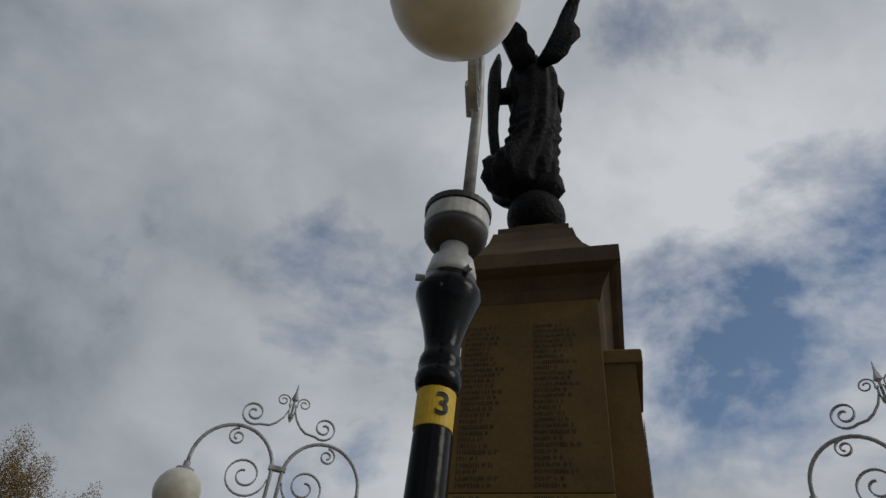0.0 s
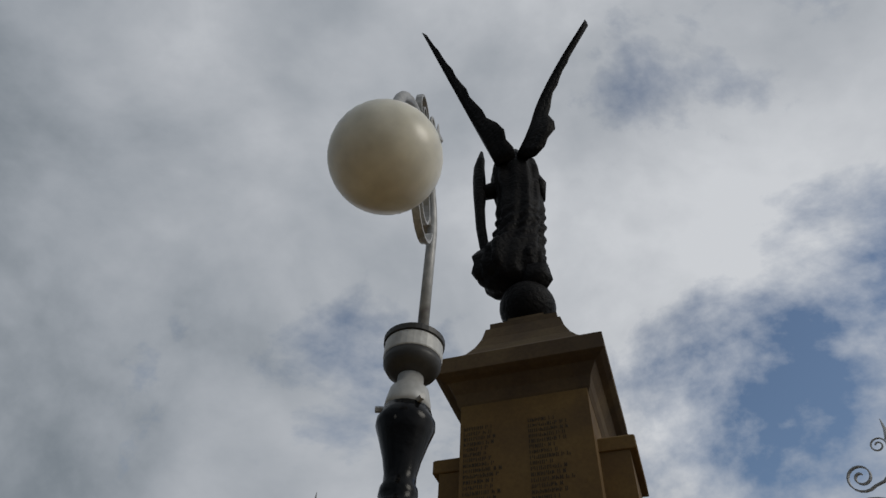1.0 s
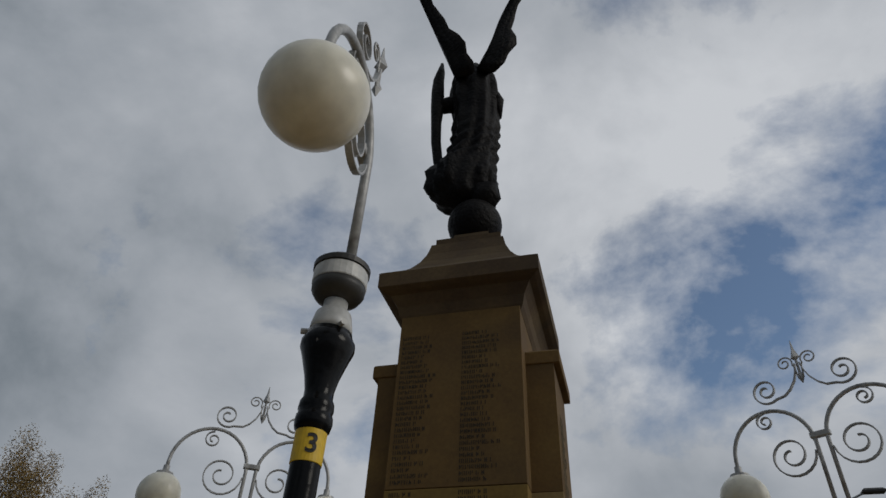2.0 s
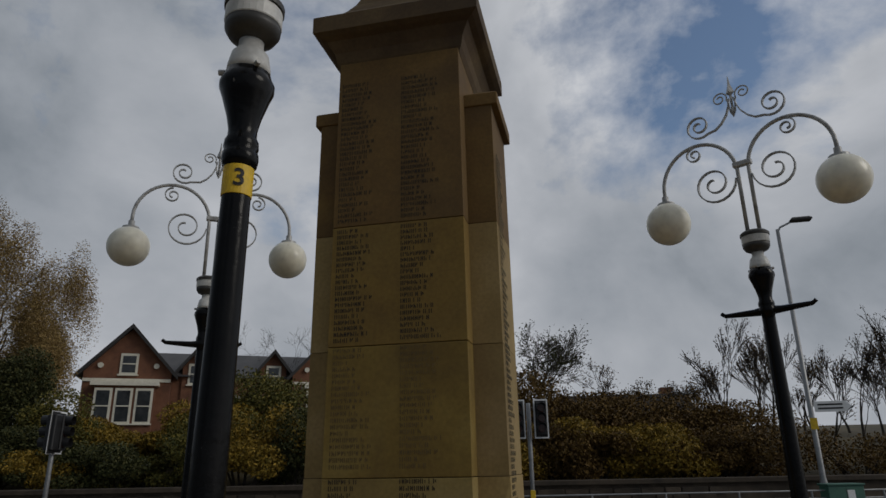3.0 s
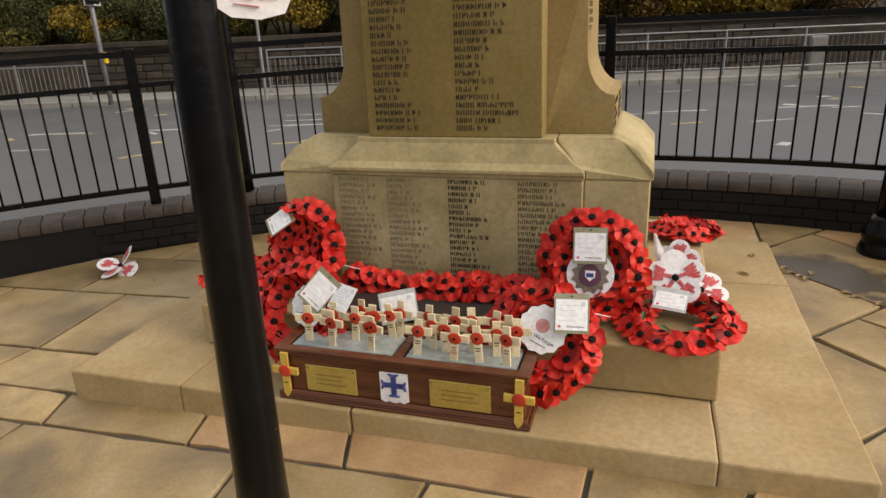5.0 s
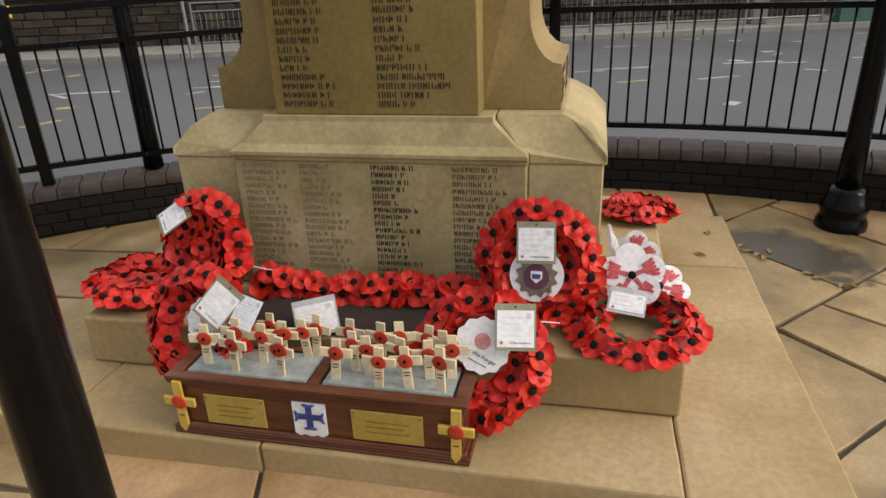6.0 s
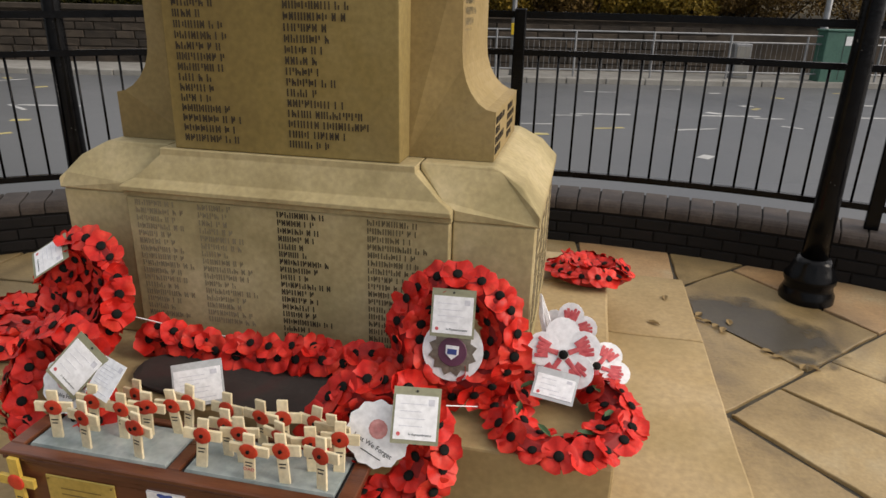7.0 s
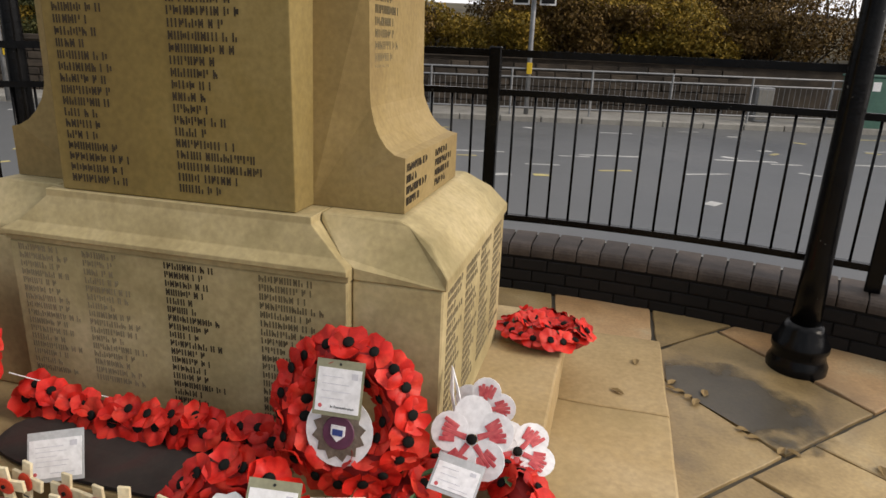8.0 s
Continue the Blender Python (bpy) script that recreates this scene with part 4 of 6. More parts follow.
for k in range(32):
    bb.faces.new((lo_ring[k], lo_ring[(k + 1) % 32], hi_ring[(k + 1) % 32], hi_ring[k]))
# added dark sheet: stands in for the shaded step below the garland
part("backing_board", bb, SHADE_SHEET, garland, "flat dark sheet standing in for shade on the step")
part("ring", tube([(x, 0.03 - 0.03 * (1 - 4 * x * x), 0.070 + 0.012 * math.sin(5 * x)) for x in np.linspace(-0.53, 0.56, 24)], 0.052, 10, True, 0.9), BACKING, garland, "dark red moulded bar")
for row, (ny, nz, oy, oz, count, size) in enumerate(((-1.0, 0.45, -0.030, 0.086, 14, 1.28), (-0.75, 0.9, -0.012, 0.125, 14, 1.15), (-1.0, -0.1, -0.024, 0.045, 13, 1.2))):
    for i in range(count):
        x = -0.53 + 1.09 * (i + 0.5 * (row % 2) + rnd.uniform(-0.2, 0.2)) / (count - 0.5)
        poppy(garland, Vector((x, 0.02 - 0.03 * (1 - 4 * x * x) + oy + rnd.uniform(-0.006, 0.006), oz + 0.012 * math.sin(5 * x) + rnd.uniform(-0.008, 0.008))), Vector((rnd.uniform(-0.4, 0.4), ny, nz)), rnd.uniform(0.94, 1.1) * size, rnd.uniform(0, 360))
card(frame_at((-0.16, -0.45, 0.415), (0.18, -1, 0.55), spin=11), "white message card propped on the garland", 0.165, 0.115, False, 5)

# string from the wreaths
for a, b in (((-0.56, -0.22, 0.52), (-0.20, -0.10, 0.41)), ((0.62, -0.58, 0.56), (0.80, -0.32, 0.40))):
    st = part("string", tube([a, Vector(a).lerp(Vector(b), 0.5) - Vector((0, 0, 0.006)), b], 0.0022, 5), PAPER)
    tagged(st, "thin white string from a wreath", "string", "loose wreath strings")


# ---- wooden box with crosses ----
WOOD = material("stained_wood", [(0.075, 0.022, 0.010), (0.13, 0.042, 0.018), (0.175, 0.06, 0.026)], 0.3, scale=3.0, grain=26, bump=0.12, stretch3=(1, 9, 9), stain=0.3, stain_color=(0.05, 0.018, 0.01), spec=0.5)
PALE_WOOD = material("pale_cross_wood", [(0.70, 0.58, 0.36), (0.82, 0.72, 0.50)], 0.6, scale=18, grain=60, bump=0.1, vary=0.12)
YELLOW_WOOD = material("yellow_cross_wood", [(0.62, 0.40, 0.06), (0.72, 0.52, 0.12)], 0.55, scale=14, grain=50, bump=0.1)
BRASS = material("brass_plate", [(0.52, 0.38, 0.09), (0.62, 0.48, 0.14)], 0.38, metal=0.45, scale=5, grain=60, bump=0.05, stain=0.2, stain_color=(0.36, 0.25, 0.06))
SLATE = material("slate_sheet", [(0.20, 0.25, 0.25), (0.33, 0.38, 0.37), (0.48, 0.52, 0.50)], 0.22, scale=7, grain=30, bump=0.1, stain=0.25, stain_color=(0.62, 0.64, 0.62))
FELT = material("black_lining", [(0.012, 0.012, 0.013), (0.025, 0.024, 0.023)], 0.9, scale=20, grain=80)
DARK_BRASS = material("engraving", [(0.20, 0.13, 0.03), (0.26, 0.18, 0.05)], 0.6, bump=0)
CROSS_RED = material("cross_poppy", [(0.50, 0.03, 0.012), (0.62, 0.06, 0.02)], 0.6, scale=30, grain=80, bump=0.2, vary=0.15)

BX0, BX1, BY0, BY1, BZ0, BZ1 = -0.60, 0.53, -0.85, -0.585, 0.111, 0.362
chest = thing("planter_box", pose((BX0 + BX1) / 2, (BY0 + BY1) / 2, BZ0), "varnished dark wooden tray box with brass plates and shield", "wooden box")
HX, HY, BH = (BX1 - BX0) / 2, (BY1 - BY0) / 2, BZ1 - BZ0
part("body", box((-HX + 0.022, -HY + 0.018, 0.045), (HX - 0.022, HY - 0.018, BH - 0.05), 0.003), WOOD, chest)
part("plinth_board", stack([(-HX, -HY, HX, HY, 0.0), (-HX, -HY, HX, HY, 0.03), (-HX + 0.014, -HY + 0.012, HX - 0.014, HY - 0.012, 0.045)], 0.002), WOOD, chest, "moulded wooden base")
for k, (z0, z1, e) in enumerate(((BH - 0.05, BH - 0.034, 0.012), (BH - 0.033, BH - 0.018, 0.004))):
    part("moulding", box((-HX + e, -HY + e, z0), (HX - e, HY - e, z1), 0.003), WOOD, chest)
for lo, hi in (((-HX, -HY), (HX, -HY + 0.045)), ((-HX, HY - 0.025), (HX, HY)), ((-HX, -HY + 0.046), (-HX + 0.05, HY - 0.026)), ((HX - 0.05, -HY + 0.046), (HX, HY - 0.026)), ((-0.02, -HY + 0.046), (0.02, HY - 0.026))):
    part("rim", box((*lo, BH - 0.017), (*hi, BH), 0.003), WOOD, chest)
part("lining", box((-HX + 0.05, -HY + 0.045, BH - 0.0175), (HX - 0.05, HY - 0.025, BH - 0.012)), FELT, chest)
for x0, x1 in ((-HX + 0.062, -0.03), (0.03, HX - 0.062)):
    part("slate", stack([(x0, -HY + 0.055, x1, HY - 0.035, BH - 0.0118), (x0 + 0.004, -HY + 0.059, x1 - 0.004, HY - 0.039, BH - 0.003)]), SLATE, chest, "pale grey slate sheet")
for x0, x1 in ((-0.425, -0.185), (0.145, 0.405)):
    plate = part("plate", box((x0, -HY + 0.012, 0.052), (x1, -HY + 0.0178, 0.178), 0.002), BRASS, chest, "engraved brass plate")
    for i in range(3):
        part("engraving", box((x0 + 0.05, -HY + 0.0105, 0.09 + 0.022 * i), (x1 - 0.05 - 0.02 * (i % 2), -HY + 0.0125, 0.0935 + 0.022 * i)), DARK_BRASS, plate)
    for sx in (x0 + 0.01, x1 - 0.01):
        part("screw", tube([(sx, -HY + 0.012, 0.166), (sx, -HY + 0.009, 0.166)], 0.004, 8), DARK_BRASS, plate)
shield = part("shield", prism([(-0.075, 0.185), (0.05, 0.185), (0.05, 0.055), (0.03, 0.042), (0.01, 0.05), (-0.012, 0.04), (-0.035, 0.05), (-0.055, 0.042), (-0.075, 0.052)], -HY + 0.011, -HY + 0.0178), PAPER, chest, "white shield with a blue cross")
cx, cz = -0.0125, 0.128
part("cross", box((cx - 0.012, -HY + 0.0085, cz - 0.048), (cx + 0.012, -HY + 0.0112, cz + 0.048)), BLUE, shield)
for sx in (-1, 1):
    xs = sorted((cx + sx * 0.0125, cx + sx * 0.046))
    part("cross", box((xs[0], -HY + 0.0085, cz - 0.012), (xs[1], -HY + 0.0112, cz + 0.012)), BLUE, shield)
    part("cross", tube([(cx + sx * 0.044, -HY + 0.0092, cz), (cx + sx * 0.050, -HY + 0.0092, cz + 0.014), (cx + sx * 0.054, -HY + 0.0092, cz + 0.022)], [0.008, 0.006, 0.003], 6), BLUE, shield)
    part("cross", tube([(cx + sx * 0.044, -HY + 0.0092, cz), (cx + sx * 0.050, -HY + 0.0092, cz - 0.014), (cx + sx * 0.054, -HY + 0.0092, cz - 0.022)], [0.008, 0.006, 0.003], 6), BLUE, shield)
    for sz in (-1, 1):
        part("cross", tube([(cx, -HY + 0.0092, cz + sz * 0.045), (cx + sx * 0.014, -HY + 0.0092, cz + sz * 0.050), (cx + sx * 0.024, -HY + 0.0092, cz + sz * 0.052)], [0.008, 0.006, 0.003], 6), BLUE, shield)
for k, z in enumerate((0.012, 0.024, 0.036)):
    part("reed", tube([(-HX + 0.004, -HY + 0.001, z), (HX - 0.004, -HY + 0.001, z)], 0.0045, 6), WOOD, chest)
    part("reed", tube([(HX - 0.001, -HY + 0.004, z), (HX - 0.001, HY - 0.004, z)], 0.0045, 6), WOOD, chest)


def cross_parts(ob, wood, h=0.16, w=0.135, r=0.03, n=1):
    t = 0.0045
    part("upright", box((-0.017, -t, -0.02), (0.017, t, h), 0.0015), wood, ob)
    part("arm", box((-w / 2, -t - 0.0008, h * 0.50), (w / 2, t + 0.0008, h * 0.50 + 0.034), 0.0015), wood, ob)
    for k in range(n):
        ox = 0.022 * k - 0.011 * (n - 1)
        pz = h * 0.5 + 0.017 + 0.012 * k
        pet = bmesh.new()
        for sx, sz in ((0.0, r * 0.12), (r * 0.08, -r * 0.14)):
            bmesh.ops.create_uvsphere(pet, u_segments=16, v_segments=6, radius=r * 0.92, matrix=pose(ox + sx, -t - 0.0025 - 0.004 * k - (0.001 if sz > 0 else 0), pz + sz, 0, 0, 0) @ Matrix.Diagonal((1, 0.09, 0.86, 1)))
        for v in pet.verts:
            v.co.y += 0.0015 * math.sin(v.co.x * 300) * math.cos(v.co.z * 260)
        pp = part("poppy", pet, CROSS_RED, ob, smooth=True)
        part("centre", tube([(ox, -t - 0.006 - 0.004 * k, pz), (ox, -t - 0.010 - 0.004 * k, pz)], 0.006, 8), POPPY_BLACK, pp)
    part("writing", box((-0.011, -t - 0.0009, h * 0.30), (0.011, -t - 0.0002, h * 0.30 + 0.004)), BLACK_INK, ob)
    part("writing", box((-0.010, -t - 0.0009, h * 0.22), (0.008, -t - 0.0002, h * 0.22 + 0.004)), BLACK_INK, ob)


cross_rnd = random.Random(11)
TOPZ = BZ1 - 0.003
CROSSES = [(-0.475, -0.745, 1), (-0.35, -0.77, 1), (-0.165, -0.775, 2), (0.04, -0.765, 1), (0.205, -0.785, 1), (0.31, -0.775, 1), (0.425, -0.775, 1),
           (-0.385, -0.69, 1), (-0.27, -0.70, 1), (-0.205, -0.67, 2), (0.09, -0.70, 1), (0.15, -0.72, 1), (0.265, -0.70, 1), (0.37, -0.71, 1), (0.445, -0.69, 1),
           (-0.44, -0.63, 0), (-0.27, -0.625, 1), (-0.12, -0.64, 1), (-0.09, -0.625, 1), (0.05, -0.63, 1), (0.17, -0.63, 1), (0.245, -0.635, 1), (0.335, -0.63, 1), (0.41, -0.635, 0)]
for i, (x, y, n) in enumerate(CROSSES):
    wood = YELLOW_WOOD if i == 15 else PALE_WOOD
    ob = thing("remembrance_cross", pose(x, y, TOPZ + 0.018, cross_rnd.uniform(-9, 5), cross_rnd.uniform(-6, 6), cross_rnd.uniform(-13, 13)), "small pale wooden cross with a red paper poppy" if wood is PALE_WOOD else "small yellow wooden cross without a poppy", "cross", "crosses in the box")
    cross_parts(ob, wood, 0.15 * cross_rnd.uniform(0.92, 1.06), 0.118, 0.029, n)
for x in (-0.555, 0.485):
    ob = thing("remembrance_cross", pose(x, BY0 + 0.008, BZ0 + 0.035, 2, 2, 0), "yellow wooden cross fixed to the front of the box", "cross", "crosses on the front of the box")
    up = prism([(-0.017, 0.0), (0, -0.025), (0.017, 0.0), (0.017, 0.20), (-0.017, 0.20)], -0.012, 0)
    part("upright", up, YELLOW_WOOD, ob)
    part("arm", box((-0.062, -0.013, 0.095), (0.062, 0.001, 0.13), 0.0015), YELLOW_WOOD, ob)
    pet = bmesh.new()
    bmesh.ops.create_uvsphere(pet, u_segments=14, v_segments=6, radius=0.03, matrix=pose(0, -0.014, 0.112) @ Matrix.Diagonal((1, 0.2, 1, 1)))
    part("poppy", pet, CROSS_RED, ob, smooth=True)
    part("writing", box((-0.010, -0.0128, 0.05), (0.010, -0.0121, 0.055)), BLACK_INK, ob)


DAD = text_mesh("DAD", 0.016, INK_RED)
dad_cross = [o for o in scene.objects if o.name.startswith("remembrance_cross")][4]
share("writing", DAD, pose(0, -0.0056, 0.022, 90), dad_cross, "red written word")


# ---- cut-out paper flowers ----
def paper_flower(m, label, r=0.1, petals=5, thick=0.004, crumple=7):
    ob = thing("paper_flower", m, label, "paper flower", "cut-out paper flowers")
    fr = random.Random(int(r * 1000) + petals)
    for k in range(petals):
        a = 2 * math.pi * k / petals + 0.3
        outline = [(0.012 * math.cos(a), 0.012 * math.sin(a))]
        for j in range(13):
            b = math.pi * (j / 12 - 0.5) * 1.5
            outline.append((r * 0.56 * math.cos(a) + r * 0.47 * math.cos(a + b), r * 0.56 * math.sin(a) + r * 0.47 * math.sin(a + b)))
        pm = part("petal", prism(outline, -thick, 0), PAPER, ob)
        pm.matrix_basis = pose(0, 0, 0.0006 * k, -90 + fr.uniform(-crumple, crumple), fr.uniform(-crumple, crumple), 0)
        if k % 5 != 1:
            for j in range(5):
                b = a + (j - 2) * 0.16
                r0, r1 = r * (0.42 if j != 2 else 0.15), r * fr.uniform(0.72, 0.86)
                part("print", tube([(r0 * math.cos(b), r0 * math.sin(b), 0.0065), (r1 * math.cos(b), r1 * math.sin(b), 0.0085)], [r * 0.075, r * 0.045], 6, True, 0.15), INK_RED, pm).matrix_basis = pose(0, 0, 0, 90)
    part("centre", lathe([(r * 0.13, 0.006), (r * 0.12, 0.016), (r * 0.05, 0.02)], 14), POPPY_BLACK, ob)
    return ob


paper_flower(frame_at((1.07, -0.135, 0.535), (-0.12, -0.9, 0.62), spin=12), "white cut-out paper flower printed with red streaks", 0.128)
paper_flower(frame_at((1.195, 0.0, 0.425), (0.0, -0.45, 1.0), spin=40), "white cut-out paper flower lying on the step", 0.12)
paper_flower(frame_at((1.08, -0.02, 0.575), (-0.1, -1.0, 0.32), spin=70), "grey-white cut-out paper flower propped on the plinth", 0.10)
card(frame_at((1.05, -0.255, 0.475), (-0.05, -0.8, 1.0), spin=-6), "white message card in a clear sleeve on a wreath", 0.13, 0.075, False, 3)
for k in range(4):
    dx, dy = 0.006 * k, -0.012 * k
    loop_ = [(0.992 + dx, -0.055 + dy, 0.565), (0.972 + dx, -0.03 + dy, 0.63), (0.968 + 0.4 * dx, -0.01 + 0.4 * dy, 0.70 + 0.006 * (k % 2)), (0.985 + dx, -0.02 + dy, 0.65), (1.01 + dx, -0.05 + dy, 0.585)]
    tagged(part("string", tube(loop_, 0.0028, 5), PAPER), "looped white string of a paper flower", "string", "loose wreath strings")
lone = paper_flower(pose(-2.88, 0.68, ground_z(0.68, -2.88) + 0.045, 20, -16, 30), "crumpled pink and white paper flower on the paving", 0.17, crumple=42)

# tag tied to the near lamp post
tag = thing("paper_tag", pose(0.040, -1.80, 1.70, 0, 0, 27) @ Matrix.Scale(0.86, 4), "white cut-out paper tag with red streaks tied by ribbon", "paper tag")
part("tag", prism([(-0.015, 0.07), (-0.01, 0.03), (0.02, 0.008), (0.09, 0.0), (0.15, 0.012), (0.165, 0.04), (0.17, 0.13), (0.155, 0.14), (0.14, 0.125), (0.125, 0.085), (0.085, 0.082), (0.04, 0.09), (0.005, 0.088)], -0.004, 0.002), PAPER, tag)
for x0, z0, x1, z1 in ((0.02, 0.06, 0.08, 0.05), (0.03, 0.04, 0.09, 0.03), (0.09, 0.05, 0.14, 0.05), (0.13, 0.05, 0.15, 0.11)):
    part("print", tube([(x0, -0.005, z0), (x1, -0.005, z1)], [0.006, 0.009], 6, True, 0.2), PINK_PRINT, tag)


# ---- across the road ----
def leaf_material(name, stops, rough=0.6):
    m = bpy.data.materials.new(name)
    m.use_nodes = True
    n, l = m.node_tree.nodes, m.node_tree.links
    b = n["Principled BSDF"]
    g = n.new("ShaderNodeNewGeometry")
    r = n.new("ShaderNodeValToRGB")
    e = r.color_ramp.elements
    while len(e) < len(stops):
        e.new(0.5)
    for i, c in enumerate(stops):
        e[i].position, e[i].color = i / (len(stops) - 1), (*c, 1)
    l.new(g.outputs["Random Per Island"], r.inputs["Fac"])
    l.new(r.outputs[0], b.inputs["Base Color"])
    b.inputs["Roughness"].default_value = rough
    b.inputs["Specular IOR Level"].default_value = 0.12
    return m


GOLD = leaf_material("golden_leaves", [(0.085, 0.064, 0.013), (0.204, 0.132, 0.021), (0.306, 0.196, 0.030), (0.128, 0.102, 0.021)])
OLIVE_LEAF = leaf_material("olive_leaves", [(0.041, 0.045, 0.013), (0.099, 0.095, 0.025), (0.189, 0.153, 0.036)])
DARK_LEAF = leaf_material("dark_leaves", [(0.02, 0.026, 0.010), (0.045, 0.05, 0.018), (0.085, 0.08, 0.028)])
BROWN_LEAF = leaf_material("brown_leaves", [(0.045, 0.027, 0.011), (0.095, 0.058, 0.020), (0.165, 0.10, 0.028), (0.07, 0.046, 0.016)])
BIRCH_LEAF = leaf_material("birch_leaves", [(0.14, 0.085, 0.035), (0.24, 0.16, 0.06), (0.34, 0.24, 0.09), (0.15, 0.11, 0.05)])
BARK = material("bark", [(0.022, 0.018, 0.014), (0.05, 0.04, 0.03)], 0.9, scale=6, grain=30, bump=0.5)
TWIG = material("twig", [(0.03, 0.024, 0.02), (0.06, 0.048, 0.038)], 0.9, scale=6, bump=0)
EARTH = material("leafy_bank", [(0.03, 0.026, 0.014), (0.07, 0.055, 0.025), (0.11, 0.08, 0.03)], 0.95, scale=0.8, grain=9, bump=0.6)
np_rnd = np.random.RandomState(5)


def ray16(x16, s):
    """A spot on the line of sight that meets y = 16 m at x16."""
    return 1.09 + (x16 - 1.09) * s, -3.555 + 19.555 * s


def leaf_cloud(centres, radii, count, size, material_, name, parent=None):
    """Small folded leaves scattered through overlapping clumps."""
    verts, faces = [], []
    for c, r in zip(centres, radii):
        d = np_rnd.normal(size=(count, 3))
        d /= np.linalg.norm(d, axis=1)[:, None]
        p = np.array(c) + d * np.array(r) * (np_rnd.uniform(0.25, 1.0, count) ** 0.5)[:, None]
        u = np_rnd.normal(size=(count, 3))
        u /= np.linalg.norm(u, axis=1)[:, None]
        v = np.cross(u, np_rnd.normal(size=(count, 3)))
        v /= np.linalg.norm(v, axis=1)[:, None]
        s = (size * np_rnd.uniform(0.6, 1.35, count))[:, None]
        base = len(verts)
        quad = np.stack([p - u * s, p + v * s * 0.5, p + u * s, p - v * s * 0.5], 1).reshape(-1, 3)
        verts.extend(quad.tolist())
        faces.extend([(base + 4 * i, base + 4 * i + 1, base + 4 * i + 2, base + 4 * i + 3) for i in range(count)])
    me = bpy.data.meshes.new(name)
    me.from_pydata(verts, [], faces)
    me.materials.append(material_)
    ob = new(name, me)
    if parent is not None:
        ob.parent = parent
    return ob


def limb_set(height, spread, depth, seed, droop=0.0, trunk=0.16, start=0.25, fan=3):
    """Tapering limbs by repeated forking; gives the trunk's and the twigs' meshes and the twig ends."""
    r = random.Random(seed)
    tb, wb, ends = bmesh.new(), bmesh.new(), []

    def grow(p, d, length, rad, level):
        pts, rads = [p], [rad]
        q = p
        for i in range(3):
            d = (d + Vector((r.uniform(-0.2, 0.2), r.uniform(-0.2, 0.2), r.uniform(-0.08, 0.14) - droop * (depth - level > 1) * 0.5))).normalized()
            q = q + d * (length / 3)
            pts.append(q)
            rads.append(max(0.007, rad * (1 - 0.16 * (i + 1))))
        add_tube(tb if level >= depth - 1 else wb, pts, rads, 6 if level >= depth - 1 else 4, False)
        if level == 0:
            ends.append(q)
            return
        for k in range(fan if level > 1 else fan + 1):
            a = r.uniform(0, 2 * math.pi)
            tilt = r.uniform(0.25, 0.75) * spread
            side = d.orthogonal().normalized()
            side.rotate(Matrix.Rotation(a, 3, d))
            nd = (d * math.cos(tilt) + side * math.sin(tilt)).normalized()
            at = pts[r.choice((1, 2, 3, 3))]
            grow(at, nd, length * r.uniform(0.55, 0.82), max(0.008, rads[-1] * 0.62), level - 1)

    grow(Vector((0, 0, 0)), Vector((0, 0, 1)), height * start * 1.5, trunk, depth)
    return tb, wb, ends


def tree(name, x, y, z, label, height, seed, spread=1.0, depth=5, droop=0.0, trunk=0.16, leaves=None, leaf_n=30, leaf_r=0.5, leaf_s=0.07, fan=3, start=0.25):
    ob = thing(name, pose(x, y, z), label, "tree")
    tb, wb, ends = limb_set(height, spread, depth, seed, droop, trunk, start, fan)
    part("trunk", tb, BARK, ob)
    tw = part("twig_mass", wb, TWIG, ob)
    tw["kind"] = "stuff"
    if leaves is not None:
        cr = leaf_cloud([tuple(e - Vector((0, 0, leaf_r * 0.5 * (1 if droop else 0)))) for e in ends], [(leaf_r * 0.7, leaf_r * 0.7, leaf_r * (1.5 if droop else 0.8))] * len(ends), leaf_n, leaf_s, leaves, "crown", ob)
        cr["kind"] = "stuff"
    return ob


bank = bmesh.new()
prof = [(15.1, 0.0), (15.2, 1.0), (17.5, 1.6), (22, 2.6), (30, 3.4), (48, 4.2), (90, 4.2)]
cols = []
for i in range(61):
    u = -90 + 3 * i
    cols.append([bank.verts.new((u, n, z + (0.25 * noise.noise(Vector((u * 0.3, n * 0.3, 0))) if z > 1 else 0))) for n, z in prof])
for a, b in zip(cols, cols[1:]):
    for k in range(len(prof) - 1):
        bank.faces.new((a[k], b[k], b[k + 1], a[k + 1]))
bank_ob = tagged(part("bank", bank, EARTH, smooth=True), "leaf-strewn earth bank behind the boundary wall", "bank", kind="structure")
bank_ob.matrix_basis = road_pose(0, 0)


